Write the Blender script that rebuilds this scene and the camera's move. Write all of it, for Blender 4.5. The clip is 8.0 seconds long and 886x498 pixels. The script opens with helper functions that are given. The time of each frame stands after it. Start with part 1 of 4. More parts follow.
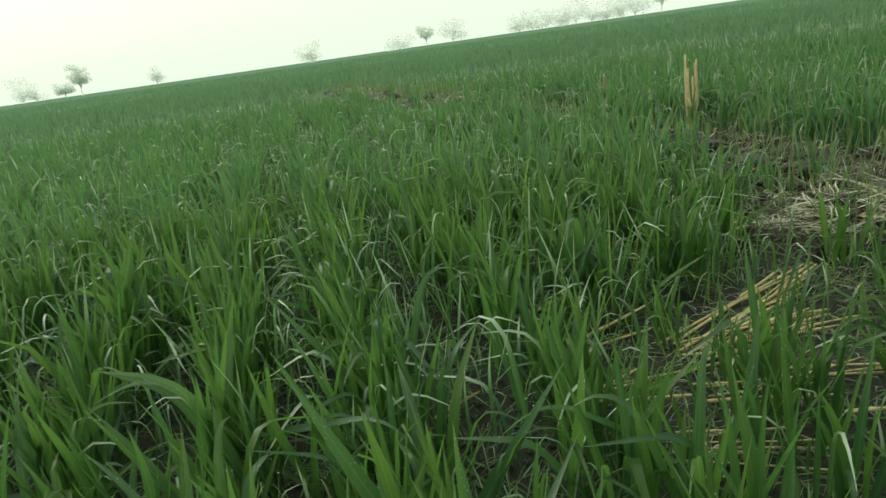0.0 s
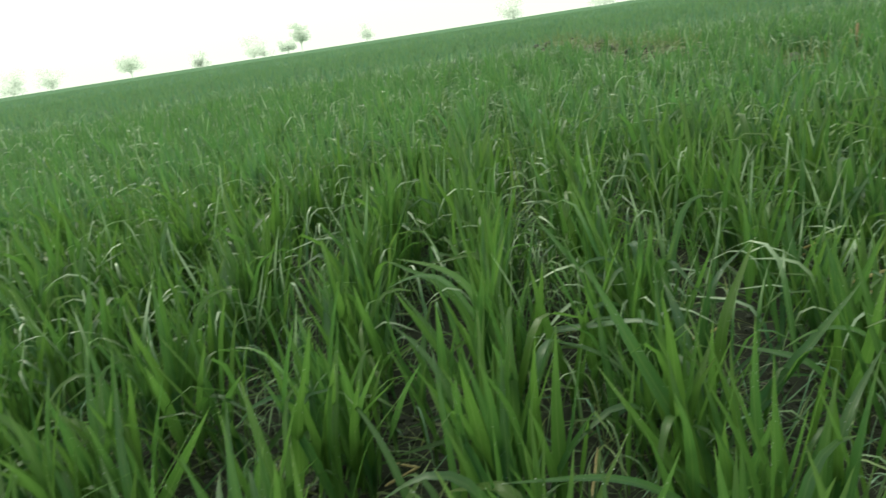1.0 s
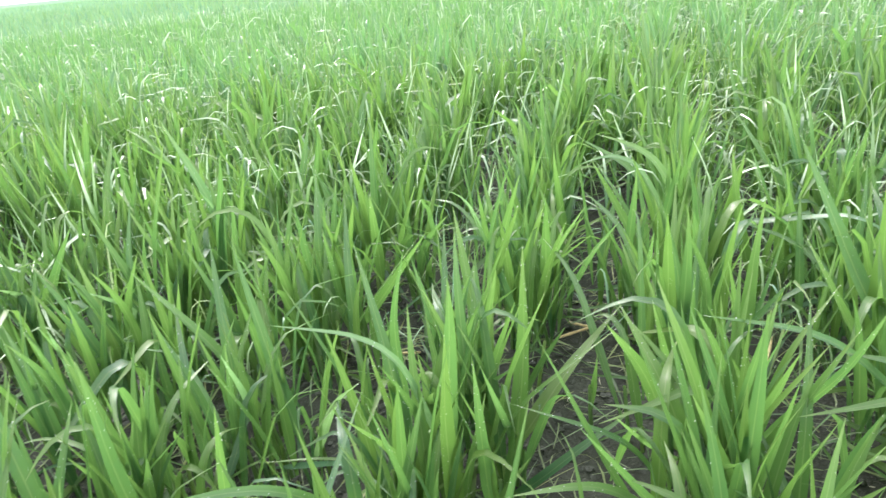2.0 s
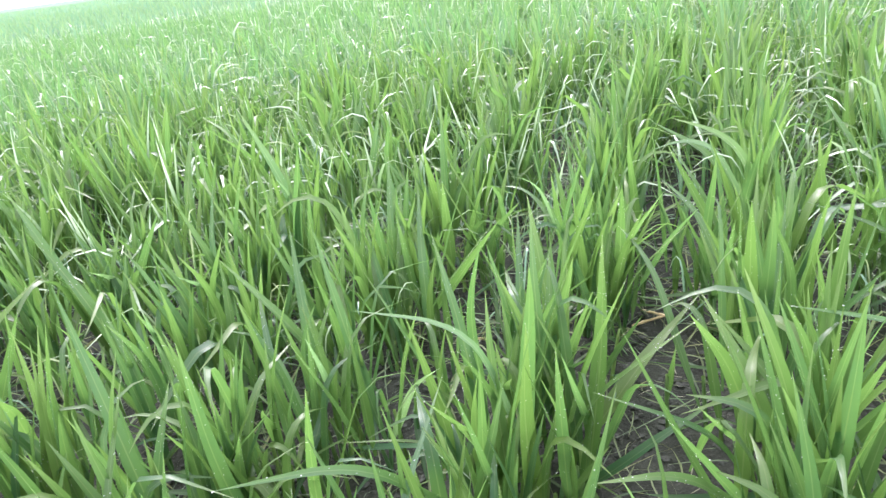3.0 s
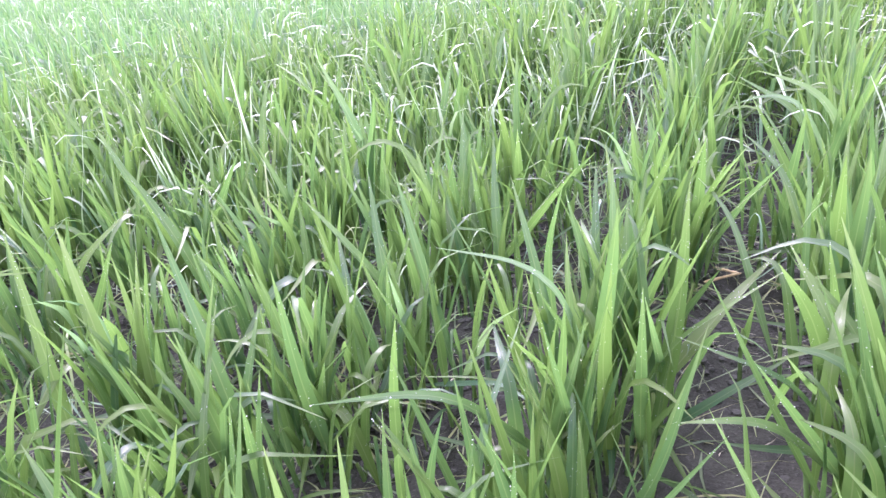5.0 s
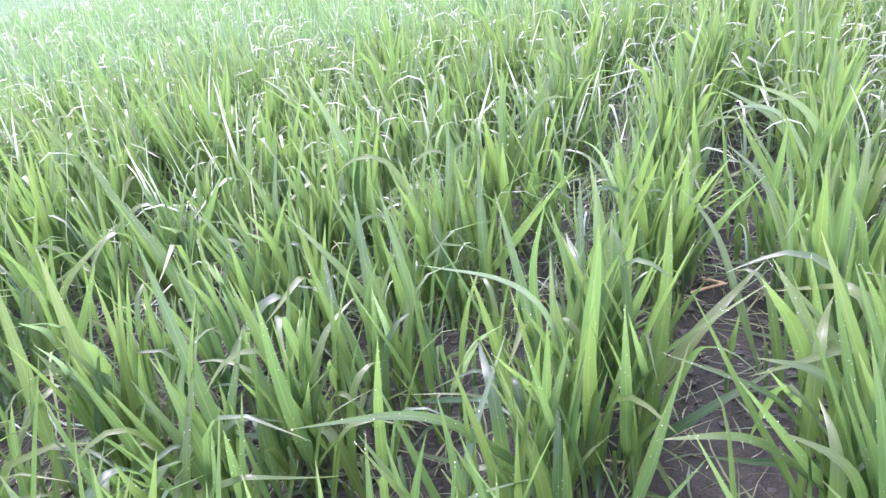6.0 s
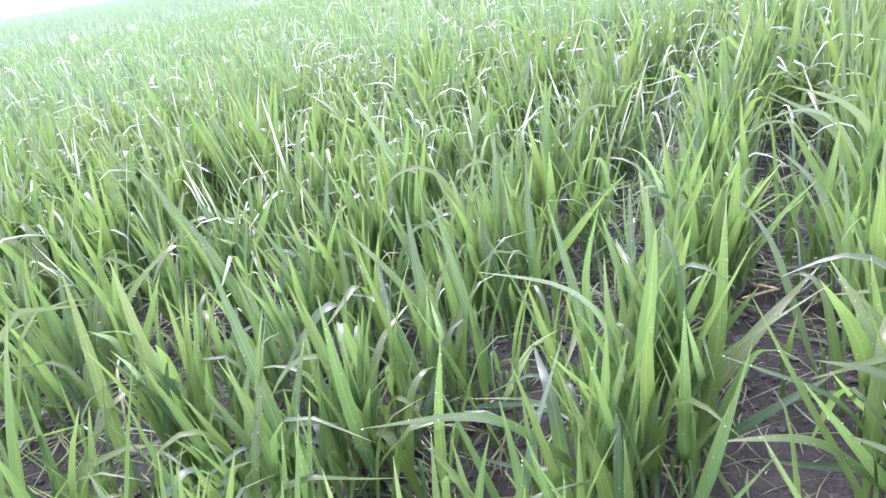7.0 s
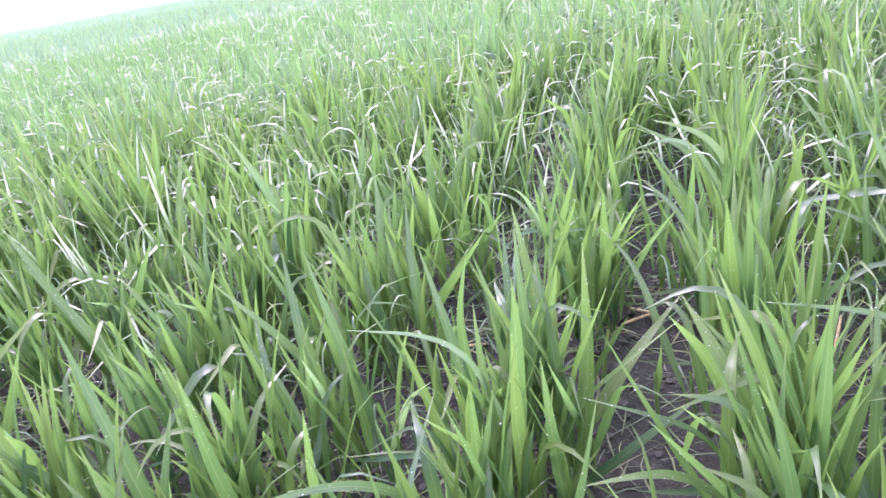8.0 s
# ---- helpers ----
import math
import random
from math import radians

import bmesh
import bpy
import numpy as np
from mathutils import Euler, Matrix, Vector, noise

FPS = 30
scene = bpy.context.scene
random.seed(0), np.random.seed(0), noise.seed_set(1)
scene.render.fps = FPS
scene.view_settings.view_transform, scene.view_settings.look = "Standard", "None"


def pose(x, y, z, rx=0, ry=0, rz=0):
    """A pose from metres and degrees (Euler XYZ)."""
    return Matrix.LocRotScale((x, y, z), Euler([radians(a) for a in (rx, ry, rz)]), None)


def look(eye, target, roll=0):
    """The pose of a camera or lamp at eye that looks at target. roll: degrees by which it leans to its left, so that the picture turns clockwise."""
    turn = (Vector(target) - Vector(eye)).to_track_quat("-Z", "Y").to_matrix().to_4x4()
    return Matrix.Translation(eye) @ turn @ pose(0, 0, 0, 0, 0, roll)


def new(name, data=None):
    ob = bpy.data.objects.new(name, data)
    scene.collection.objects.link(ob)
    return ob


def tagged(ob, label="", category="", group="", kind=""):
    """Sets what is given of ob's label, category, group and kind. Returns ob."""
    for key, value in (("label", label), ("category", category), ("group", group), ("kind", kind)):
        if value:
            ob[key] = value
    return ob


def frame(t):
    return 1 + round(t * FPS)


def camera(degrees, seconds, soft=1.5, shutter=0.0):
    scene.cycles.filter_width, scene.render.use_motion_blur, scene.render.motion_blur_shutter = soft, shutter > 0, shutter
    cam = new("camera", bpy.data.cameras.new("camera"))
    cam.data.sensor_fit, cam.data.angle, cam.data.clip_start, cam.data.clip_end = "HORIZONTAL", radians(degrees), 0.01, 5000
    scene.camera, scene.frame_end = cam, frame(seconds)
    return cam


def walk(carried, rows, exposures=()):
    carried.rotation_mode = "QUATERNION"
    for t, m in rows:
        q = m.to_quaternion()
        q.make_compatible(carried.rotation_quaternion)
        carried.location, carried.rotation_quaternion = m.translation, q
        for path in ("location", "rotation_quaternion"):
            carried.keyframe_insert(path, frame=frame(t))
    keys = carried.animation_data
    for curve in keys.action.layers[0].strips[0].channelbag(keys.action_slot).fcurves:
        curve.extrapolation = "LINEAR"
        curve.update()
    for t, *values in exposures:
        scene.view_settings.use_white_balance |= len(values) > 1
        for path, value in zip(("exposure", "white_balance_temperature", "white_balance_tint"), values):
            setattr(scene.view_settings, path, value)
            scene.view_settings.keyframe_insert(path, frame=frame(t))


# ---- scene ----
cam = camera(66.2, 8.0, soft=1.4, shutter=0.22)
walk(cam, [
    (0.0, pose(0.2583, 0.2237, 0.5657, 73.099, 7.831, -14.825)),
    (0.1, pose(0.2583, 0.2195, 0.5648, 73.095, 8.711, -14.246)),
    (0.2, pose(0.2524, 0.2221, 0.5714, 72.860, 9.216, -13.710)),
    (0.5, pose(0.2131, 0.2087, 0.5614, 73.200, 9.671, -8.501)),
    (0.8, pose(0.1651, 0.1833, 0.5501, 72.571, 9.242, -2.174)),
    (1.0, pose(0.1295, 0.1650, 0.5375, 72.071, 8.424, 1.415)),
    (1.2, pose(0.1019, 0.1362, 0.5247, 71.509, 7.442, 5.015)),
    (1.5, pose(0.0818, 0.0950, 0.4999, 69.450, 5.633, 10.834)),
    (1.8, pose(0.0657, 0.0729, 0.4923, 68.083, 5.007, 13.407)),
    (2.0, pose(0.0563, 0.0668, 0.4941, 67.108, 5.120, 14.954)),
    (2.2, pose(0.0471, 0.0592, 0.5004, 66.362, 5.327, 16.227)),
    (3.3, pose(0.0406, 0.0575, 0.4995, 66.073, 7.573, 21.707)),
    (3.5, pose(0.0382, 0.0507, 0.4935, 65.288, 7.648, 23.340)),
    (4.0, pose(0.0282, 0.0226, 0.4850, 62.660, 6.319, 26.207)),
    (4.2, pose(0.0185, 0.0163, 0.4854, 62.983, 6.767, 27.338)),
    (4.5, pose(0.0144, 0.0186, 0.4811, 62.711, 6.910, 27.130)),
    (4.7, pose(0.0196, 0.0315, 0.4849, 63.005, 7.102, 25.167)),
    (5.8, pose(0.0233, 0.0382, 0.4962, 64.016, 6.605, 24.061)),
    (6.0, pose(0.0269, 0.0416, 0.4963, 64.138, 7.171, 23.602)),
    (6.5, pose(0.0223, 0.0323, 0.4961, 64.261, 7.578, 24.502)),
    (7.0, pose(0.0176, 0.0210, 0.5010, 65.484, 9.046, 26.095)),
    (7.2, pose(0.0288, 0.0257, 0.5054, 65.687, 9.043, 25.306)),
    (7.5, pose(0.0472, 0.0370, 0.5114, 65.853, 9.950, 22.404)),
    (8.0, pose(0.0573, 0.0502, 0.5186, 66.174, 9.641, 18.092)),
], exposures=[
    (0.0, -0.10, 6620, -11), (0.5, 0.18, 6640, -12), (1.0, 0.20, 6780, -15), (1.5, 0.69, 6640, -12), (1.65, 0.81, 6400, -9), (1.8, 1.81, 6180, 6), (2.2, 2.00, 6090, 12), (3.3, 2.14, 5790, 31), (4.5, 2.32, 5610, 50), (6.5, 2.32, 5580, 57), (8.0, 2.18, 5590, 58),
])

# ---- sky and sun: hazy morning, the sun low behind the mist ----
SUN_AZ, SUN_EL = -32.0, 34.0
world = bpy.data.worlds.new("sky")
scene.world = world
world.use_nodes = True
wn, wl = world.node_tree.nodes, world.node_tree.links
wn.clear()
w_out = wn.new("ShaderNodeOutputWorld")
w_bg = wn.new("ShaderNodeBackground")
w_sky = wn.new("ShaderNodeTexSky")
w_sky.sky_type, w_sky.sun_disc = "NISHITA", False
w_sky.sun_elevation, w_sky.sun_rotation = radians(SUN_EL), radians(SUN_AZ)
w_sky.dust_density, w_sky.air_density = 8.0, 1.0
w_mul = wn.new("ShaderNodeVectorMath")
w_mul.operation = "SCALE"
w_mul.inputs["Scale"].default_value = 0.10
w_mix = wn.new("ShaderNodeMix")
w_mix.data_type = "RGBA"
w_mix.inputs["Factor"].default_value = 0.75
w_mix.inputs["B"].default_value = (1.36, 1.37, 1.28, 1)
wl.new(w_sky.outputs["Color"], w_mul.inputs[0])
wl.new(w_mul.outputs["Vector"], w_mix.inputs["A"])
wl.new(w_mix.outputs["Result"], w_bg.inputs["Color"])
w_bg.inputs["Strength"].default_value = 1.0
wl.new(w_bg.outputs["Background"], w_out.inputs["Surface"])

sun_data = bpy.data.lights.new("sun", "SUN")
sun_data.energy, sun_data.angle, sun_data.color = 1.25, radians(24), (1.0, 0.96, 0.90)
sun = new("sun", sun_data)
az, el = radians(SUN_AZ), radians(SUN_EL)
sun.matrix_world = look((0, 0, 0), (-math.sin(az) * math.cos(el), -math.cos(az) * math.cos(el), -math.sin(el)))

# ---- materials ----


def material(name):
    m = bpy.data.materials.new(name)
    m.use_nodes = True
    m.node_tree.nodes.clear()
    return m, m.node_tree.nodes, m.node_tree.links


def rgb_mix(nodes, links, fac, a, b, blend="MIX"):
    n = nodes.new("ShaderNodeMix")
    n.data_type, n.blend_type = "RGBA", blend
    for sock, val in ((n.inputs["Factor"], fac), (n.inputs["A"], a), (n.inputs["B"], b)):
        if isinstance(val, (int, float)):
            sock.default_value = val
        elif isinstance(val, tuple):
            sock.default_value = (*val, 1)
        else:
            links.new(val, sock)
    return n.outputs["Result"]


def calc(nodes, links, op, a, b=0.0, c=0.0, clamp=False):
    n = nodes.new("ShaderNodeMath")
    n.operation, n.use_clamp = op, clamp
    for sock, val in zip(n.inputs, (a, b, c)):
        if isinstance(val, (int, float)):
            sock.default_value = val
        else:
            links.new(val, sock)
    return n.outputs[0]


def noise_tex(nodes, links, scale, detail=3.0, coord="Object", rough=0.55):
    tc = nodes.new("ShaderNodeTexCoord")
    n = nodes.new("ShaderNodeTexNoise")
    n.inputs["Scale"].default_value, n.inputs["Detail"].default_value = scale, detail
    n.inputs["Roughness"].default_value = rough
    links.new(tc.outputs[coord], n.inputs["Vector"])
    return n.outputs["Fac"]


def chance(nodes, links):
    """A random number that differs from object to object and from blade to blade."""
    info = nodes.new("ShaderNodeObjectInfo")
    geo = nodes.new("ShaderNodeNewGeometry")
    return calc(nodes, links, "FRACT", calc(nodes, links, "ADD", info.outputs["Random"], geo.outputs["Random Per Island"]))


def ramp(nodes, links, fac, lo, hi):
    n = nodes.new("ShaderNodeMapRange")
    n.inputs["From Min"].default_value, n.inputs["From Max"].default_value = lo, hi
    links.new(fac, n.inputs["Value"])
    return n.outputs["Result"]


def leaf_material(name, dark, light, tip, glow, rough=0.42, clear=0.48, wet=0.30, film=0.22, glint_tint=None):
    fresh = (light[0] * 1.35, light[1] * 1.12, light[2] * 0.75)
    blue = (dark[0] * 0.75, dark[1] * 1.05, dark[2] * 1.7)
    m, nd, lk = material(name)
    uv = nd.new("ShaderNodeUVMap")
    sep = nd.new("ShaderNodeSeparateXYZ")
    lk.new(uv.outputs["UV"], sep.inputs[0])
    across, along = sep.outputs["X"], sep.outputs["Y"]
    rnd = chance(nd, lk)
    col = rgb_mix(nd, lk, rnd, dark, light)
    other = calc(nd, lk, "FRACT", calc(nd, lk, "MULTIPLY", rnd, 13.7))
    col = rgb_mix(nd, lk, calc(nd, lk, "MULTIPLY", calc(nd, lk, "GREATER_THAN", other, 0.78), 0.6), col, fresh)
    col = rgb_mix(nd, lk, calc(nd, lk, "MULTIPLY", calc(nd, lk, "LESS_THAN", other, 0.34), 0.75), col, blue)
    blotch = noise_tex(nd, lk, 26.0, 4.0)
    col = rgb_mix(nd, lk, calc(nd, lk, "MULTIPLY", ramp(nd, lk, blotch, 0.35, 0.75), 0.55), col, light)
    grain = noise_tex(nd, lk, 700.0, 2.0)
    col = rgb_mix(nd, lk, calc(nd, lk, "MULTIPLY", grain, 0.22), col, dark)
    rib = calc(nd, lk, "SUBTRACT", 1.0, calc(nd, lk, "MULTIPLY", calc(nd, lk, "ABSOLUTE", calc(nd, lk, "SUBTRACT", across, 0.5)), 14.0), clamp=True)
    col = rgb_mix(nd, lk, calc(nd, lk, "MULTIPLY", rib, 0.45), col, tip)
    end = calc(nd, lk, "POWER", along, 7.0)
    col = rgb_mix(nd, lk, calc(nd, lk, "MULTIPLY", end, calc(nd, lk, "MULTIPLY", rnd, 0.8)), col, tip)
    if glint_tint:
        # sky glint painted as a pale colour on the outer part of the blade
        col = rgb_mix(nd, lk, calc(nd, lk, "MULTIPLY", ramp(nd, lk, along, 0.48, 0.72), calc(nd, lk, "MULTIPLY_ADD", rnd, 0.5, 0.5)), col, glint_tint)
    veins = calc(nd, lk, "SINE", calc(nd, lk, "MULTIPLY", across, 75.0))
    bump = nd.new("ShaderNodeBump")
    bump.inputs["Strength"].default_value, bump.inputs["Distance"].default_value = 0.25, 0.0006
    lk.new(calc(nd, lk, "ADD", veins, calc(nd, lk, "MULTIPLY", grain, 2.0)), bump.inputs["Height"])
    bs = nd.new("ShaderNodeBsdfPrincipled")
    lk.new(col, bs.inputs["Base Color"])
    lk.new(calc(nd, lk, "MULTIPLY_ADD", blotch, 0.28, rough - 0.12), bs.inputs["Roughness"])
    bs.inputs["IOR"].default_value = 1.45
    bs.inputs["Specular IOR Level"].default_value = 0.45
    bs.inputs["Coat Weight"].default_value = wet
    bs.inputs["Coat Roughness"].default_value = film
    lk.new(bump.outputs["Normal"], bs.inputs["Normal"])
    tr = nd.new("ShaderNodeBsdfTranslucent")
    lk.new(rgb_mix(nd, lk, 0.66, col, glow), tr.inputs["Color"])
    mx = nd.new("ShaderNodeMixShader")
    mx.inputs["Fac"].default_value = clear
    lk.new(bs.outputs[0], mx.inputs[1])
    lk.new(tr.outputs[0], mx.inputs[2])
    out = nd.new("ShaderNodeOutputMaterial")
    lk.new(mx.outputs[0], out.inputs["Surface"])
    return m


def rough_material(name, a, b, scale, rough, bump_m, fine=None, fine_scale=180.0, coord="Object"):
    m, nd, lk = material(name)
    rnd = chance(nd, lk)
    big = noise_tex(nd, lk, scale, 5.0, coord)
    small = noise_tex(nd, lk, fine_scale, 3.0, coord)
    col = rgb_mix(nd, lk, ramp(nd, lk, big, 0.3, 0.7), a, b)
    col = rgb_mix(nd, lk, calc(nd, lk, "MULTIPLY", rnd, 0.5), col, b)
    col = rgb_mix(nd, lk, ramp(nd, lk, small, 0.5, 0.8), col, fine or b)
    bump = nd.new("ShaderNodeBump")
    bump.inputs["Strength"].default_value, bump.inputs["Distance"].default_value = 0.7, bump_m
    lk.new(calc(nd, lk, "ADD", small, big), bump.inputs["Height"])
    bs = nd.new("ShaderNodeBsdfPrincipled")
    lk.new(col, bs.inputs["Base Color"])
    lk.new(calc(nd, lk, "MULTIPLY_ADD", small, 0.3, rough - 0.15), bs.inputs["Roughness"])
    lk.new(bump.outputs["Normal"], bs.inputs["Normal"])
    out = nd.new("ShaderNodeOutputMaterial")
    lk.new(bs.outputs[0], out.inputs["Surface"])
    return m


LEAF = leaf_material("wheat_leaf", (0.025, 0.080, 0.026), (0.078, 0.153, 0.032), (0.23, 0.29, 0.12), (0.158, 0.318, 0.064))
# distance haze is put into the paler, bluer colours of these three
HAZE_MID = leaf_material("mid_haze_leaf", (0.095, 0.180, 0.105), (0.155, 0.262, 0.158), (0.22, 0.30, 0.18), (0.20, 0.36, 0.13), rough=0.55, wet=0.0)
HAZE_FAR = leaf_material("far_haze_leaf", (0.115, 0.205, 0.130), (0.175, 0.285, 0.180), (0.22, 0.30, 0.18), (0.22, 0.36, 0.16), rough=0.6, wet=0.0)
HAZE_SLIGHT = leaf_material("slight_haze_leaf", (0.038, 0.099, 0.045), (0.088, 0.178, 0.064), (0.25, 0.32, 0.16), (0.18, 0.38, 0.10), rough=0.42, wet=0.25, film=0.3)
SHEATH = leaf_material("wheat_sheath", (0.09, 0.19, 0.05), (0.15, 0.27, 0.08), (0.25, 0.33, 0.13), (0.22, 0.40, 0.08), clear=0.25)
WILTED = leaf_material("wilted_leaf", (0.075, 0.118, 0.045), (0.22, 0.275, 0.118), (0.38, 0.36, 0.22), (0.30, 0.32, 0.15), clear=0.25)
PALE = leaf_material("pale_drooping_leaf", (0.14, 0.24, 0.11), (0.29, 0.40, 0.21), (0.46, 0.53, 0.36), (0.28, 0.42, 0.19), rough=0.28, clear=0.25, wet=0.5)
# green blade whose outer half has the sky's glint in its colour
GLINT = leaf_material("glint_tipped_leaf", (0.040, 0.100, 0.042), (0.085, 0.165, 0.055), (0.40, 0.48, 0.32), (0.16, 0.33, 0.08), rough=0.34, clear=0.33, wet=0.6, glint_tint=(0.54, 0.635, 0.47))
BRIGHT = leaf_material("yellow_green_leaf", (0.085, 0.170, 0.040), (0.17, 0.275, 0.075), (0.32, 0.36, 0.18), (0.22, 0.38, 0.08), wet=0.4)
WET = leaf_material("wet_leaf", (0.042, 0.108, 0.036), (0.098, 0.186, 0.055), (0.26, 0.33, 0.15), (0.175, 0.345, 0.075), rough=0.38, wet=0.45)
# wet blade with the sky's whitish reflection put into its paler base colour
SHEEN = leaf_material("sheen_tinted_wet_leaf", (0.070, 0.150, 0.062), (0.145, 0.245, 0.115), (0.34, 0.41, 0.26), (0.20, 0.38, 0.12), rough=0.32, wet=0.5, film=0.18)
YELLOWED = leaf_material("yellowed_leaf", (0.08, 0.135, 0.045), (0.22, 0.265, 0.11), (0.34, 0.35, 0.20), (0.26, 0.34, 0.12), clear=0.3)
STRAW = rough_material("straw", (0.43, 0.32, 0.15), (0.70, 0.57, 0.31), 22.0, 0.5, 0.0008, (0.24, 0.17, 0.09), 320.0)
BLEACHED = rough_material("bleached_straw", (0.26, 0.235, 0.165), (0.62, 0.59, 0.46), 30.0, 0.55, 0.0008, (0.16, 0.13, 0.09), 320.0)
CHAFF = rough_material("chaff", (0.165, 0.158, 0.10), (0.44, 0.43, 0.31), 30.0, 0.6, 0.0008, (0.12, 0.10, 0.075), 320.0)
OLD_STALK = rough_material("old_stalk", (0.20, 0.125, 0.065), (0.34, 0.24, 0.14), 18.0, 0.6, 0.001, (0.12, 0.07, 0.04), 160.0)
CHAR = rough_material("charcoal", (0.012, 0.012, 0.014), (0.03, 0.03, 0.034), 30.0, 0.55, 0.004, (0.06, 0.06, 0.065), 160.0)
DAMP = rough_material("damp_crumb", (0.018, 0.020, 0.0155), (0.054, 0.059, 0.046), 40.0, 0.75, 0.003, (0.066, 0.070, 0.055), 300.0)
CLOD = rough_material("soil_clod", (0.012, 0.012, 0.011), (0.065, 0.060, 0.048), 25.0, 0.8, 0.004, (0.03, 0.025, 0.02), 200.0)


def ground_material():
    m, nd, lk = material("soil")
    geo = nd.new("ShaderNodeNewGeometry")
    big = noise_tex(nd, lk, 2.2, 5.0)
    mid = noise_tex(nd, lk, 28.0, 5.0)
    fine = noise_tex(nd, lk, 260.0, 3.0)
    col = rgb_mix(nd, lk, ramp(nd, lk, mid, 0.3, 0.75), (0.022, 0.0250, 0.0180), (0.050, 0.055, 0.041))
    col = rgb_mix(nd, lk, ramp(nd, lk, fine, 0.60, 0.74), col, (0.095, 0.092, 0.08))
    # the bund is paler, dry and full of chaff
    dry = nd.new("ShaderNodeAttribute")
    dry.attribute_name = "dry"
    chaff = rgb_mix(nd, lk, ramp(nd, lk, fine, 0.4, 0.62), (0.012, 0.012, 0.010), (0.125, 0.112, 0.078))
    col = rgb_mix(nd, lk, calc(nd, lk, "MULTIPLY", dry.outputs["Fac"], ramp(nd, lk, mid, 0.25, 0.5)), col, chaff)
    # closed stand of the far field, with distance haze put into its pale green
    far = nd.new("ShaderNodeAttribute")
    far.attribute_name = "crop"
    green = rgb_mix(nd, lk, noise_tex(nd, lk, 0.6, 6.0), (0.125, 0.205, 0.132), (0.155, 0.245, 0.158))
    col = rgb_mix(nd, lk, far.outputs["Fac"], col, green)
    bump = nd.new("ShaderNodeBump")
    bump.inputs["Strength"].default_value, bump.inputs["Distance"].default_value = 1.0, 0.010
    lk.new(calc(nd, lk, "ADD", mid, calc(nd, lk, "MULTIPLY", fine, 0.5)), bump.inputs["Height"])
    bs = nd.new("ShaderNodeBsdfPrincipled")
    lk.new(col, bs.inputs["Base Color"])
    lk.new(calc(nd, lk, "MULTIPLY_ADD", big, 0.4, 0.5), bs.inputs["Roughness"])
    lk.new(calc(nd, lk, "MULTIPLY_ADD", far.outputs["Fac"], -0.22, 0.22), bs.inputs["Specular IOR Level"])
    lk.new(bump.outputs["Normal"], bs.inputs["Normal"])
    out = nd.new("ShaderNodeOutputMaterial")
    lk.new(bs.outputs[0], out.inputs["Surface"])
    return m


SOIL = ground_material()


def water_material():
    m, nd, lk = material("dew_water")
    bs = nd.new("ShaderNodeBsdfPrincipled")
    # white, mostly opaque body stands in for the bead's sun glint
    bs.inputs["Base Color"].default_value = (0.95, 0.97, 0.96, 1)
    bs.inputs["Roughness"].default_value = 0.06
    bs.inputs["IOR"].default_value = 1.33
    bs.inputs["Transmission Weight"].default_value = 0.35
    out = nd.new("ShaderNodeOutputMaterial")
    lk.new(bs.outputs[0], out.inputs["Surface"])
    return m


DEW = water_material()


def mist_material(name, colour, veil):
    """A far thing in mist, painted as pale colour and a veil letting sky through."""
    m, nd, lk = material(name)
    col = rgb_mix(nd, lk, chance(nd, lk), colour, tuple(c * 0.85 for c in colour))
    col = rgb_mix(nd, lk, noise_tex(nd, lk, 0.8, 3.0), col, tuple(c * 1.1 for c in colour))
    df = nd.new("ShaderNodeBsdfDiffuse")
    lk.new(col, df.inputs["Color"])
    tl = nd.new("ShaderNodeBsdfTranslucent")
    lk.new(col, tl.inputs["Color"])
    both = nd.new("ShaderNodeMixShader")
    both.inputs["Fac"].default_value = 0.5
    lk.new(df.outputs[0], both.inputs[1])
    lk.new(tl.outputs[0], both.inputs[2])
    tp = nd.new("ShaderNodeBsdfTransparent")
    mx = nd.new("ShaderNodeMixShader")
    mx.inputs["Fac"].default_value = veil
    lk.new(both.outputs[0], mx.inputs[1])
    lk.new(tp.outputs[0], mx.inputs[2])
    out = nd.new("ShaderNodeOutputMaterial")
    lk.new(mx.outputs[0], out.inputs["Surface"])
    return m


# ---- mesh helpers ----
rng = np.random.default_rng(7)


def mesh_of(name, verts, faces, uvs, mat, flat=False):
    """A smooth mesh from arrays: verts (n, 3), faces (m, 3 or 4) and a uv for each vertex."""
    me = bpy.data.meshes.new(name)
    faces = np.asarray(faces, np.int32)
    k = faces.shape[1]
    me.vertices.add(len(verts))
    me.vertices.foreach_set("co", np.asarray(verts, np.float32).ravel())
    me.loops.add(faces.size)
    me.loops.foreach_set("vertex_index", faces.ravel())
    me.polygons.add(len(faces))
    me.polygons.foreach_set("loop_start", np.arange(0, faces.size, k, dtype=np.int32))
    me.polygons.foreach_set("use_smooth", np.full(len(faces), not flat))
    if uvs is not None:
        layer = me.uv_layers.new(name="UVMap")
        layer.data.foreach_set("uv", np.asarray(uvs, np.float32)[faces.ravel()].ravel())
    me.materials.append(mat)
    me.update(calc_edges=True)
    me.validate()
    return me


def part(name, me, parent, m=None, label=""):
    ob = new(name, me)
    ob.parent = parent
    if m is not None:
        ob.matrix_basis = m
    return tagged(ob, label)


def smooth(a, lo, hi):
    s = np.clip((a - lo) / (hi - lo), 0, 1)
    return s * s * (3 - 2 * s)


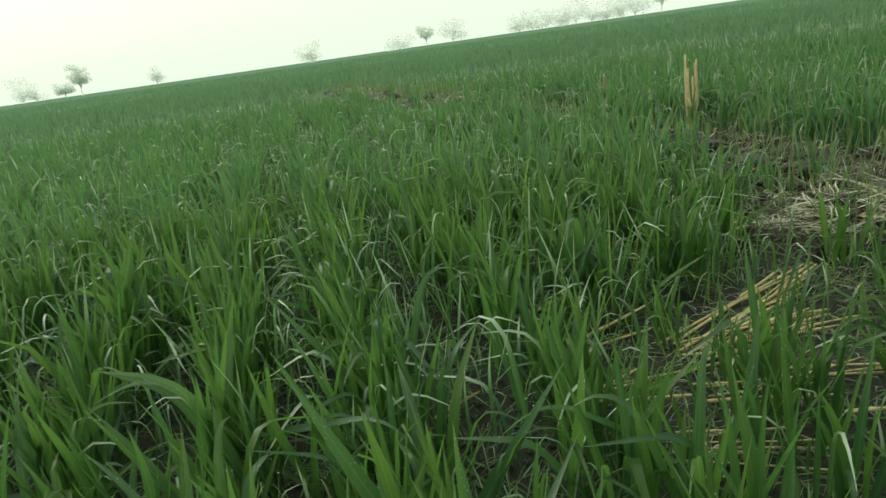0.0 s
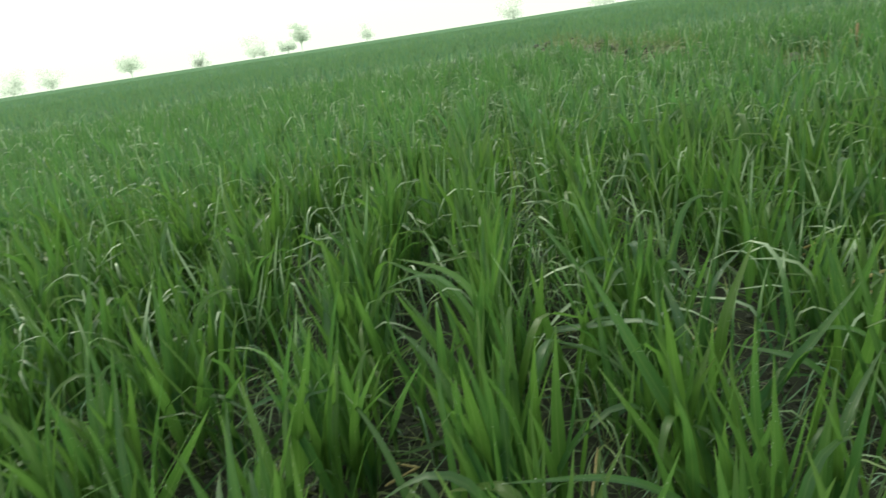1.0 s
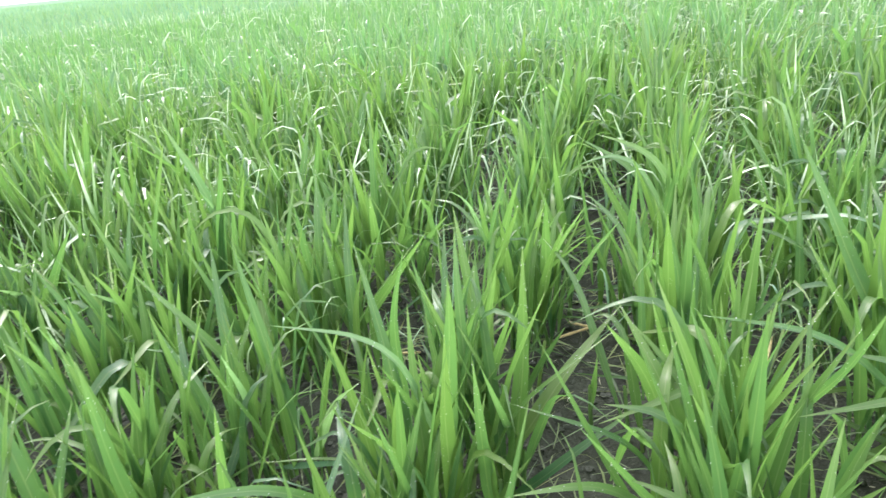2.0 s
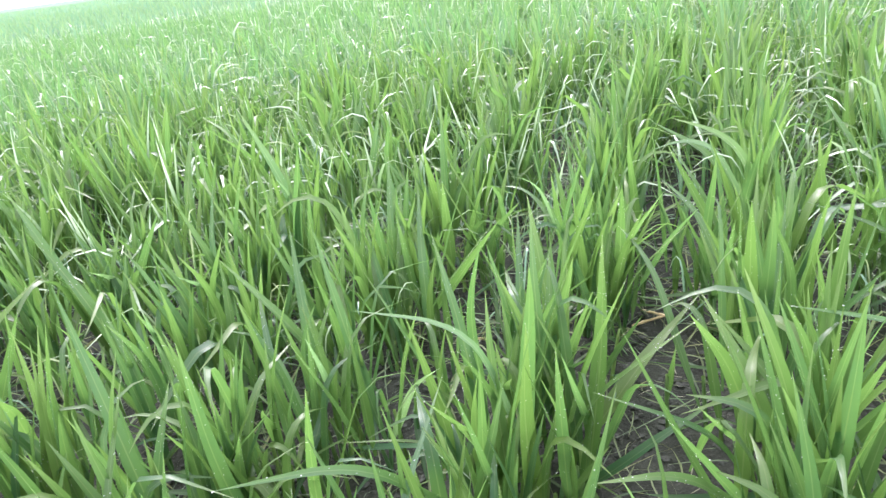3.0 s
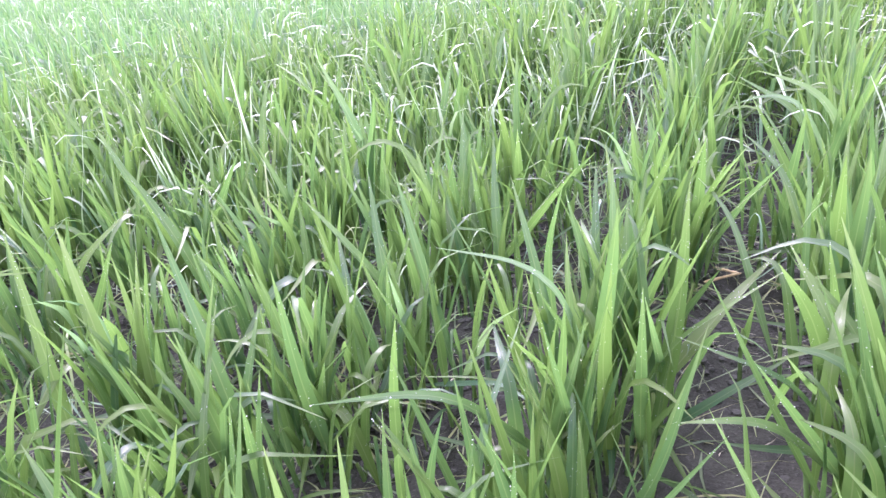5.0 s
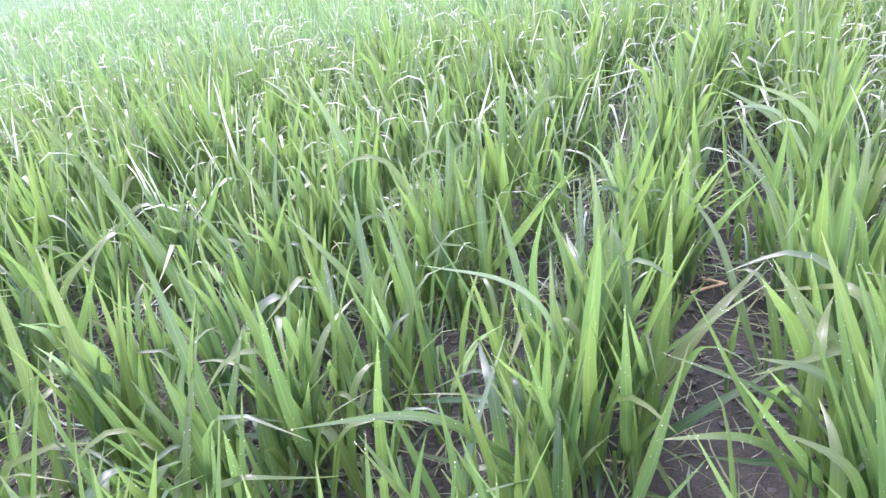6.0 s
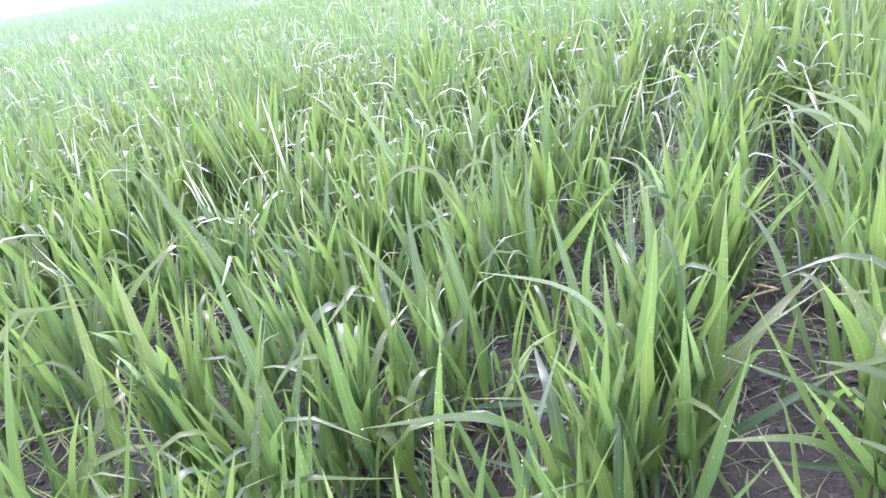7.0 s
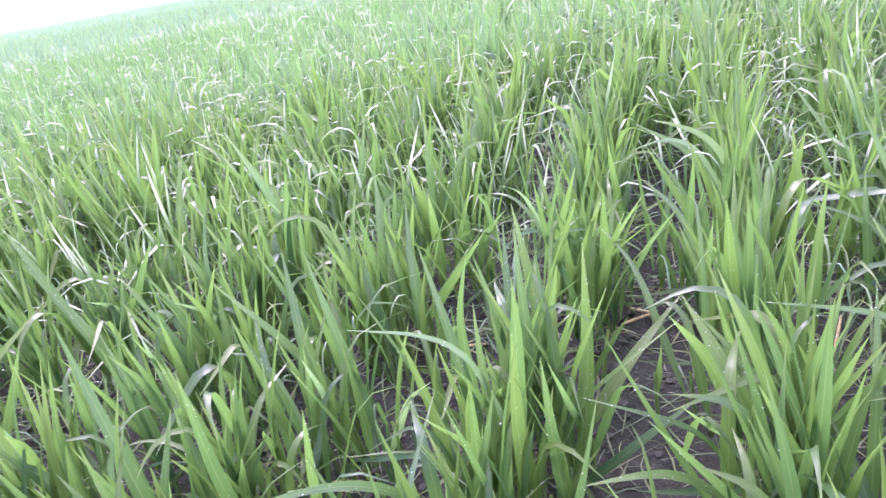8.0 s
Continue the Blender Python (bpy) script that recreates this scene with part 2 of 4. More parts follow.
def blade(length, width, rise, bend, kink, spread, twist, segs, rows=3, sway=0.0, tilt=0.0):
    """A grass blade that starts at the origin and grows towards +x: it rises by `rise` degrees, and from `kink` of its length
    on droops by `bend` degrees over `spread` of it. tilt: degrees that it is rolled about its axis. rows: vertices across. Returns verts, quads, uvs."""
    fine = 48
    s = np.linspace(0, 1, fine + 1)
    ang = np.radians(rise - bend * smooth(s, kink, kink + spread))
    turn = np.radians(sway) * s * s
    step = length / fine
    dx, dz = np.cos(ang) * step, np.sin(ang) * step
    px = np.r_[0, np.cumsum(dx[:-1] * np.cos(turn[:-1]))]
    py = np.r_[0, np.cumsum(dx[:-1] * np.sin(turn[:-1]))]
    pz = np.r_[0, np.cumsum(dz[:-1])]
    idx = np.round(np.linspace(0, 1, segs + 1) ** 0.9 * fine).astype(int)
    verts, uvs = [], []
    for i in idx:
        t = s[i]
        half = 0.5 * width * (0.26 + 0.74 * smooth(np.array(t), 0, 0.32)) * max(1 - t ** 2.3, 0.02)
        roll = np.radians(tilt + twist * t)
        up = np.array([-np.sin(ang[i]), 0, np.cos(ang[i])])
        side = np.array([-np.sin(turn[i]), np.cos(turn[i]), 0]) * np.cos(roll) + up * np.sin(roll)
        out = np.cross(np.array([np.cos(ang[i]), 0, np.sin(ang[i])]), side)
        c = np.array([px[i], py[i], pz[i]])
        for j in range(rows):
            a = j / (rows - 1) * 2 - 1
            verts.append(c + side * half * a + out * half * 0.34 * (abs(a) - 0.5 if rows > 2 else 0))
            uvs.append((j / (rows - 1), t))
    quads = [(i * rows + j, i * rows + j + 1, (i + 1) * rows + j + 1, (i + 1) * rows + j) for i in range(len(idx) - 1) for j in range(rows - 1)]
    return np.array(verts), np.array(quads), np.array(uvs)


def tube(points, radii, sides=6, cap=True):
    """A tapered tube along points."""
    points = [Vector(p) for p in points]
    verts, uvs = [], []
    for i, p in enumerate(points):
        d = (points[min(i + 1, len(points) - 1)] - points[max(i - 1, 0)]).normalized()
        a = d.orthogonal().normalized()
        b = d.cross(a)
        for k in range(sides):
            w = 2 * math.pi * k / sides
            verts.append(p + (a * math.cos(w) + b * math.sin(w)) * radii[i])
            uvs.append((k / sides, i / (len(points) - 1)))
    quads = [(i * sides + k, i * sides + (k + 1) % sides, (i + 1) * sides + (k + 1) % sides, (i + 1) * sides + k) for i in range(len(points) - 1) for k in range(sides)]
    if cap:
        for base in (0, (len(points) - 1) * sides):
            for k in range(1, sides - 2, 2):
                quads.append((base, base + k, base + k + 1, base + (k + 2) % sides))
    return np.array(verts), np.array(quads), np.array(uvs)


def gather(name, pieces, mat):
    """Joins (verts, quads, uvs) into one mesh."""
    v, q, u, n = [], [], [], 0
    for a, b, c in pieces:
        v.append(a), q.append(np.asarray(b) + n), u.append(c)
        n += len(a)
    return mesh_of(name, np.concatenate(v), np.concatenate(q), np.concatenate(u), mat)


# ---- the plan: rows of wheat run along y ----
ROW, FIRST, HEIGHT = 0.228, 0.115, 0.25
# bare places on the low bund where straw was burnt: centre x, y and half sizes
BARE = [(1.86, 2.62, 0.25, 0.46), (1.84, 2.05, 0.24, 0.38), (1.60, 1.56, 0.26, 0.26), (2.10, 1.60, 0.40, 0.38), (1.75, 3.75, 0.22, 0.45), (1.47, 5.2, 0.26, 0.8), (1.36, 6.7, 0.26, 1.0), (1.26, 8.4, 0.28, 0.8)]


def bare(x, y):
    """How bare the ground is, 0 to 1."""
    b = np.zeros_like(x)
    wob = 0.16 * np.sin(7.3 * x + 3.1 * y) + 0.12 * np.sin(13.7 * y - 5.0 * x)
    for cx, cy, rx, ry in BARE:
        b = np.maximum(b, smooth(1.25 - np.hypot((x - cx) / rx, (y - cy) / ry) + wob, 0.0, 0.5))
    return b


def sparse(x, y):
    """Where lying straw has kept the wheat thin."""
    thin = 0.0
    for cx, cy, rx, ry, share in ((2.12, 2.90, 0.15, 0.30, 0.45), (1.08, 1.20, 0.30, 0.14, 0.84), (0.96, 1.04, 0.26, 0.16, 0.68), (0.86, 0.86, 0.18, 0.16, 0.45), (1.38, 1.36, 0.20, 0.18, 0.65), (1.50, 1.78, 0.22, 0.30, 0.55)):
        thin = np.maximum(thin, share * smooth(1.3 - np.hypot((x - cx) / rx, (y - cy) / ry), 0, 0.5))
    return thin


def relief(x, y):
    """Height of the soil: furrows between the rows, a low bund, clods."""
    near = 1 - smooth(np.hypot(x, y), 8.0, 16.0)
    z = 0.008 * np.cos(2 * np.pi * (x - FIRST) / ROW) * near
    z += bare(x, y) * (0.035 + 0.12 * smooth(y, 3.2, 5.0) + 0.017 * (np.sin(29 * x + 17 * y) + np.sin(23 * y - 31 * x + 1) + np.sin(47 * x - 9 * y)))
    return z


def build_ground():
    half = np.concatenate([np.arange(0, 3.0, 0.028), 3.0 * 1.08 ** np.arange(0, 74)])
    line = np.concatenate([-half[:0:-1], half])
    gx, gy = np.meshgrid(line, line, indexing="ij")
    x, y = gx.ravel(), gy.ravel()
    r = np.hypot(x, y)
    z = relief(x, y)
    close = np.where(r < 4.5)[0]
    for i in close:
        p = Vector((x[i], y[i], 0))
        z[i] += 0.006 * noise.noise(p * 22) + 0.004 * noise.noise(p * 60) + 0.01 * noise.noise(p * 3)
    z += 0.15 * smooth(r, 50, 95)
    n = len(line)
    k = np.arange(n * n).reshape(n, n)
    quads = np.stack([k[:-1, :-1], k[1:, :-1], k[1:, 1:], k[:-1, 1:]], -1).reshape(-1, 4)
    me = mesh_of("ground", np.c_[x, y, z], quads, None, SOIL)
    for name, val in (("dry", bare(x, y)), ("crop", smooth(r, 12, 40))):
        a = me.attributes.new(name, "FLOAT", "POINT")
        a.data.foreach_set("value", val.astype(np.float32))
    return tagged(new("ground", me), "dark damp field soil with furrows under the wheat", "ground", kind="structure")


build_ground()

# ---- wheat ----
# kinds of blade: length, width, rise, bend, kink, spread, twist, sway
KINDS = []
for i in range(14):   # erect
    KINDS.append((rng.uniform(0.15, 0.245), rng.uniform(0.010, 0.0160), rng.uniform(69, 88), rng.uniform(0, 32), rng.uniform(0.1, 0.45), 0.6, rng.uniform(-70, 70), rng.uniform(-25, 25)))
for i in range(8):    # arching over
    KINDS.append((rng.uniform(0.19, 0.28), rng.uniform(0.010, 0.016), rng.uniform(60, 82), rng.uniform(70, 135), rng.uniform(0.36, 0.6), rng.uniform(0.25, 0.42), rng.uniform(-50, 50), rng.uniform(-30, 30)))
for i in range(6):    # low and spreading
    KINDS.append((rng.uniform(0.11, 0.20), rng.uniform(0.007, 0.012), rng.uniform(18, 48), rng.uniform(10, 60), rng.uniform(0.1, 0.5), 0.5, rng.uniform(-60, 60), rng.uniform(-40, 40)))
ODDS = np.array([0.62 / 14] * 14 + [0.22 / 8] * 8 + [0.16 / 6] * 6)


NEAR_ODDS = np.array([0.70 / 14] * 14 + [0.12 / 8] * 8 + [0.18 / 6] * 6)


def stand(xs, ys, leaves, odds=ODDS, spill=0.017):
    """Blades for plants at xs, ys: kind, x, y, z, azimuth and size of each."""
    n = len(xs) * leaves
    kind = rng.choice(len(KINDS), n, p=odds)
    px, py = np.repeat(xs, leaves), np.repeat(ys, leaves)
    px = px + rng.normal(0, spill, n)
    py = py + rng.normal(0, 0.012, n)
    low = kind >= 22
    pz = relief(px, py) + np.where(low, rng.uniform(0.0, 0.02, n), rng.uniform(0.0, 0.055, n))
    vigour = np.repeat(rng.uniform(0.78, 1.12, len(xs)), leaves)
    return kind, px, py, pz, rng.uniform(0, 2 * np.pi, n), vigour * rng.uniform(0.8, 1.15, n) * (1 - 0.3 * bare(px, py)) * (1 - 0.3 * sparse(px, py))


def crop_mesh(name, blades, segs, rows, wide=1.0, mat=LEAF):
    kind, px, py, pz, turn, size = blades
    vs, qs, us, n = [], [], [], 0
    for k, spec in enumerate(KINDS):
        pick = np.where(kind == k)[0]
        if not len(pick):
            continue
        v, q, u = blade(spec[0], spec[1] * wide, *spec[2:7], segs, rows, spec[7])
        c, s, z = np.cos(turn[pick]), np.sin(turn[pick]), size[pick]
        x = (v[None, :, 0] * c[:, None] - v[None, :, 1] * s[:, None]) * z[:, None] + px[pick][:, None]
        y = (v[None, :, 0] * s[:, None] + v[None, :, 1] * c[:, None]) * z[:, None] + py[pick][:, None]
        h = v[None, :, 2] * z[:, None] + pz[pick][:, None]
        vs.append(np.stack([x, y, h], -1).reshape(-1, 3))
        qs.append((q[None] + (np.arange(len(pick)) * len(v))[:, None, None]).reshape(-1, 4) + n)
        us.append(np.tile(u, (len(pick), 1)))
        n += len(pick) * len(v)
    return mesh_of(name, np.concatenate(vs), np.concatenate(qs), np.concatenate(us), mat)


def in_view(x, y):
    a = np.degrees(np.arctan2(x, y))
    return (a > -74) & (a < 62)


def sown(x0, x1, y0, y1, gap):
    """Plants along the drilled rows of a rectangle, with gaps of `gap` metres in the row."""
    k0, k1 = math.ceil((x0 - FIRST) / ROW), math.floor((x1 - FIRST) / ROW)
    xs = FIRST + ROW * np.arange(k0, k1 + 1)
    ys = np.arange(y0, y1, gap)
    gx, gy = np.meshgrid(xs, ys, indexing="ij")
    loose = 0.85 + 1.3 * smooth(np.hypot(gx, gy).ravel(), 1.2, 2.6) + 0.9 * smooth(-gx.ravel(), 0.3, 0.8)
    x = gx.ravel() + rng.normal(0, 0.017, gx.size) * loose + 0.022 * np.sin(1.7 * gy.ravel() + 9.0 * gx.ravel())
    y = gy.ravel() + rng.uniform(-0.4, 0.4, gx.size) * gap
    strays = rng.uniform(0, 1, x.size) < 0.10 * loose + 0.2 * (gx.ravel() < -0.15)
    x = x + strays * rng.uniform(-0.11, 0.11, x.size)
    thin = 0.08 + 0.10 * np.sin(5.1 * y + 23.0 * gx.ravel())
    keep = rng.uniform(0, 1, x.size) > np.maximum(thin + sparse(x, y), np.minimum(bare(x, y) * 1.15, 0.985))
    return x[keep], y[keep]


# the plants that the camera passes nearest, each a thing of its own
NEAR = (-1.12, 0.75, 0.24, 1.40)


def dew_on(v, count, name="dew"):
    """Beads of dew along a blade with three vertices across."""
    drops = []
    last = len(v) // 3 - 1
    for k in range(count):
        i = rng.integers(last // 4, last)
        w = 1 - rng.uniform() ** 1.6
        c = v[i * 3 + rng.choice([0, 2])] * w + v[i * 3 + 1] * (1 - w)
        c = c + (v[i * 3 + 4] - v[i * 3 + 1]) * rng.uniform()
        drops.append(drop(c, 0.00016 + 0.00048 * rng.uniform() ** 3))
    return gather(name, drops, DEW)


LEAF_MESH, DEW_MESH, SHEATH_MESH = [], [], []


def near_stock():
    for k, spec in enumerate(KINDS):
        v, q, u = blade(spec[0], spec[1] * 1.15, *spec[2:7], 12, 3, spec[7])
        LEAF_MESH.append(mesh_of("leaf", v, q, u, LEAF))
        DEW_MESH.append(dew_on(v, rng.integers(16, 36)))
    for k in range(5):
        h = 0.035 + 0.01 * k
        v, q, u = tube([(0, 0, -0.006), (0.001, 0, h * 0.5), (0.003, 0.001, h)], [0.0026, 0.0024, 0.0019], 6, False)
        SHEATH_MESH.append(mesh_of("sheath", v, q, u, SHEATH))


PLANTED = []


def wheat_plant(x, y, leaves, grown=1.0, label="young green wheat plant with dewy blades growing in a drilled row"):
    plant = new("wheat_plant")
    plant.empty_display_size = 0.02
    z = float(relief(np.array([x]), np.array([y]))[0])
    plant.matrix_basis = pose(x, y, z)
    tagged(plant, label, "wheat plant", "wheat plants in rows")
    kind, px, py, pz, turn, size = stand(np.array([x]), np.array([y]), max(leaves, 3), NEAR_ODDS, 0.016)
    size = size * grown
    for j in range(3):
        part("sheath", SHEATH_MESH[rng.integers(5)], plant, pose(px[j] - x, py[j] - y, 0, rng.uniform(-8, 8), rng.uniform(-8, 8), rng.uniform(0, 360)))
    for j in range(leaves):
        m = pose(px[j] - x, py[j] - y, pz[j] - z, 0, 0, math.degrees(turn[j])) @ Matrix.Diagonal((size[j], size[j], size[j], 1))
        leaf = part("leaf", LEAF_MESH[kind[j]], plant, m)
        if rng.uniform() < 0.26:
            tagged(part("dew", DEW_MESH[kind[j]], leaf, None, "beads of dew whitened to show their glint"), kind="stuff")
    return plant


def marked_plant(x, y, specs):
    """A wheat plant with blades of known shape: dx, dy, z, azimuth, length, width, rise, bend, kink."""
    show_plant(x, y, [(*spec, 0.4, 0, LEAF) for spec in specs])


def show_plant(x, y, specs):
    """The same with the spread of the bend, the roll about the axis and the leaf's material behind the kink."""
    PLANTED.append((x, y))
    plant = wheat_plant(x, y, 3, 0.8, "green wheat plant with one long dew-beaded blade standing out")
    base = plant.matrix_basis.translation.z
    for dx, dy, z, turn, length, width, rise, bend, kink, spread, tilt, mat in specs:
        v, q, u = blade(length, width, rise, bend, kink, spread, rng.uniform(-16, 16), 18, 3, 0.0, tilt)
        leaf = part("leaf", mesh_of("leaf", v, q, u, mat), plant, pose(dx, dy, z - base, 0, 0, turn), "long green blade beaded with dew")
        tagged(part("dew", dew_on(v, int(width * rng.uniform(1600, 3200))), leaf, None, "beads of dew whitened to show their glint"), kind="stuff")



def near_wheat():
    xs, ys = sown(*NEAR, 0.036)
    done = np.array(PLANTED)
    for x, y in zip(xs, ys):
        gap = np.hypot(done[:, 0] - x, done[:, 1] - y).min()
        if gap > 0.022:
            wheat_plant(x, y, 12, 0.9 if y > 0.55 or x > 0 else 0.78)


def drop(c, r):
    """A bead of water."""
    v = [(0, 0, r), (0, 0, -r * 0.6)]
    for k in range(6):
        w = math.pi * k / 3
        v.append((r * math.cos(w), r * math.sin(w), 0))
    q = [(0, 2 + k, 2 + (k + 1) % 6, 2 + (k + 2) % 6) for k in (0, 2, 4)] + [(1, 2 + (k + 2) % 6, 2 + (k + 1) % 6, 2 + k) for k in (0, 2, 4)]
    return np.array(v) + np.asarray(c), np.array(q), np.zeros((8, 2))


near_stock()
show_plant(-0.347, 0.269, [(0.000, 0.000, 0.032, 108, 0.237, 0.0086, 68, 24, 0.32, 0.38, 0, LEAF)])
show_plant(-0.150, 0.329, [(0.000, 0.000, 0.032, 91, 0.237, 0.0080, 67, 48, 0.31, 0.37, 0, WET)])
show_plant(-0.575, 0.329, [(0.000, 0.000, 0.034, 139, 0.249, 0.0156, 68, -2, 0.35, 0.40, 0, LEAF)])
show_plant(-0.090, 0.340, [(0.000, 0.000, 0.029, 358, 0.225, 0.0080, 61, -2, 0.35, 0.40, 30, WET)])
show_plant(-0.513, 0.355, [(0.000, 0.000, 0.024, 146, 0.260, 0.0205, 69, 0, 0.35, 0.40, 0, LEAF)])
show_plant(0.104, 0.363, [(0.000, 0.000, 0.029, 185, 0.224, 0.0080, 62, -3, 0.35, 0.40, -45, WET)])
show_plant(-0.070, 0.374, [(0.000, 0.000, 0.030, 21, 0.237, 0.0105, 66, -12, 0.31, 0.38, 30, LEAF)])
show_plant(-0.577, 0.389, [(0.000, 0.000, 0.033, 319, 0.234, 0.0080, 73, 32, 0.39, 0.42, 0, SHEEN), (0.011, 0.022, 0.031, 324, 0.229, 0.0145, 78, 40, 0.34, 0.39, 0, LEAF), (0.003, 0.025, 0.033, 280, 0.236, 0.0080, 85, 61, 0.43, 0.46, 30, SHEEN)])
show_plant(-0.545, 0.393, [(0.000, 0.000, 0.027, 16, 0.232, 0.0120, 74, 1, 0.35, 0.40, -30, LEAF)])
show_plant(-0.341, 0.413, [(0.000, 0.000, 0.030, 96, 0.222, 0.0122, 59, 62, 0.38, 0.43, 0, LEAF), (0.013, 0.001, 0.030, 294, 0.236, 0.0158, 77, -12, 0.35, 0.40, 0, LEAF)])
show_plant(-0.263, 0.425, [(0.000, 0.000, 0.023, 321, 0.230, 0.0115, 75, 8, 0.35, 0.40, 0, LEAF)])
show_plant(-0.332, 0.456, [(0.000, 0.000, 0.029, 188, 0.219, 0.0080, 54, 74, 0.40, 0.48, -15, WET)])
show_plant(-0.109, 0.461, [(0.000, 0.000, 0.042, 235, 0.281, 0.0119, 54, 34, 0.41, 0.44, -30, WET), (0.013, 0.002, 0.030, 265, 0.229, 0.0113, 72, 2, 0.34, 0.40, 0, LEAF)])
show_plant(-0.793, 0.476, [(0.000, 0.000, 0.030, 51, 0.224, 0.0167, 64, 30, 0.36, 0.42, 45, LEAF)])
show_plant(-0.081, 0.482, [(0.000, 0.000, 0.029, 133, 0.219, 0.0194, 87, -12, 0.35, 0.40, 0, LEAF)])
show_plant(0.093, 0.484, [(0.000, 0.000, 0.030, 172, 0.229, 0.0080, 62, -2, 0.36, 0.41, -30, LEAF)])
show_plant(-0.780, 0.504, [(0.000, 0.000, 0.026, 359, 0.215, 0.0163, 53, -1, 0.35, 0.40, -15, LEAF), (0.002, 0.001, 0.026, 317, 0.216, 0.0109, 57, 24, 0.28, 0.37, 15, SHEEN)])
show_plant(-0.337, 0.504, [(0.000, 0.000, 0.030, 127, 0.220, 0.0116, 65, 40, 0.34, 0.40, 0, LEAF)])
show_plant(0.114, 0.512, [(0.000, 0.000, 0.030, 224, 0.222, 0.0124, 56, 0, 0.34, 0.40, 45, LEAF), (0.013, 0.010, 0.030, 136, 0.218, 0.0205, 65, 19, 0.39, 0.42, -15, LEAF), (-0.003, 0.012, 0.030, 220, 0.225, 0.0117, 49, 33, 0.41, 0.44, -30, WET), (-0.004, 0.023, 0.030, 201, 0.225, 0.0080, 62, 34, 0.33, 0.39, -30, LEAF)])
show_plant(-0.060, 0.516, [(0.000, 0.000, 0.030, 280, 0.227, 0.0128, 70, -5, 0.35, 0.40, 0, LEAF)])
show_plant(-0.120, 0.537, [(0.000, 0.000, 0.030, 262, 0.220, 0.0154, 59, 7, 0.37, 0.41, 15, LEAF), (0.024, 0.008, 0.039, 203, 0.269, 0.0087, 75, 59, 0.41, 0.44, -45, SHEEN), (-0.017, 0.011, 0.033, 130, 0.244, 0.0148, 67, 12, 0.37, 0.41, 0, LEAF)])
show_plant(-0.049, 0.550, [(0.000, 0.000, 0.030, 73, 0.243, 0.0192, 74, -12, 0.37, 0.41, 0, LEAF)])
show_plant(-0.341, 0.554, [(0.000, 0.000, 0.031, 156, 0.226, 0.0087, 62, 76, 0.33, 0.39, 0, SHEEN)])
show_plant(-0.301, 0.555, [(0.000, 0.000, 0.026, 331, 0.226, 0.0080, 30, 48, 0.56, 0.44, 30, SHEEN)])
show_plant(-0.263, 0.569, [(0.000, 0.000, 0.021, 324, 0.213, 0.0105, 57, 18, 0.46, 0.44, -30, SHEEN)])
show_plant(-0.579, 0.570, [(0.000, 0.000, 0.036, 181, 0.260, 0.0204, 70, 11, 0.39, 0.41, 0, LEAF), (0.015, 0.023, 0.030, 315, 0.223, 0.0080, 65, 22, 0.34, 0.40, 0, SHEEN)])
show_plant(0.132, 0.572, [(0.000, 0.000, 0.030, 335, 0.223, 0.0131, 66, -3, 0.36, 0.40, 45, LEAF)])
show_plant(-0.347, 0.583, [(0.000, 0.000, 0.032, 122, 0.232, 0.0152, 68, 21, 0.35, 0.40, 0, LEAF), (0.016, 0.007, 0.029, 298, 0.221, 0.0080, 62, 12, 0.30, 0.38, 0, SHEEN)])
show_plant(-0.158, 0.594, [(0.000, 0.000, 0.033, 11, 0.230, 0.0149, 92, 17, 0.46, 0.40, -45, LEAF)])
show_plant(-0.047, 0.603, [(0.000, 0.000, 0.028, 267, 0.219, 0.0097, 58, 0, 0.35, 0.40, 0, WET), (-0.019, 0.002, 0.021, 53, 0.213, 0.0205, 36, 10, 0.32, 0.39, 0, LEAF)])
show_plant(-0.562, 0.617, [(0.000, 0.000, 0.029, 302, 0.216, 0.0100, 57, 3, 0.34, 0.40, 0, WET)])
show_plant(0.108, 0.622, [(0.000, 0.000, 0.029, 246, 0.220, 0.0080, 43, -5, 0.39, 0.41, 30, WET), (-0.007, 0.019, 0.030, 235, 0.223, 0.0199, 64, 12, 0.39, 0.41, 30, LEAF)])
show_plant(-0.342, 0.640, [(0.000, 0.000, 0.031, 207, 0.229, 0.0159, 63, 5, 0.34, 0.40, -30, WET), (0.006, 0.000, 0.030, 120, 0.220, 0.0133, 66, 35, 0.34, 0.40, 0, LEAF)])
show_plant(-0.130, 0.645, [(0.000, 0.000, 0.032, 102, 0.230, 0.0131, 67, 26, 0.35, 0.40, 0, LEAF)])
show_plant(0.168, 0.650, [(0.000, 0.000, 0.032, 318, 0.227, 0.0125, 59, -12, 0.46, 0.39, -45, LEAF)])
show_plant(0.383, 0.657, [(0.000, 0.000, 0.034, 42, 0.235, 0.0140, 77, 57, 0.39, 0.37, 0, LEAF)])
show_plant(0.340, 0.677, [(0.000, 0.000, 0.043, 196, 0.293, 0.0104, 46, 32, 0.36, 0.45, -45, WET)])
show_plant(0.112, 0.679, [(0.000, 0.000, 0.029, 246, 0.219, 0.0125, 61, -4, 0.36, 0.40, 0, LEAF)])
show_plant(0.047, 0.684, [(0.000, 0.000, 0.030, 126, 0.233, 0.0109, 55, 42, 0.47, 0.44, 0, WET)])
show_plant(0.361, 0.716, [(0.000, 0.000, 0.031, 100, 0.225, 0.0157, 80, -12, 0.36, 0.40, 0, LEAF)])
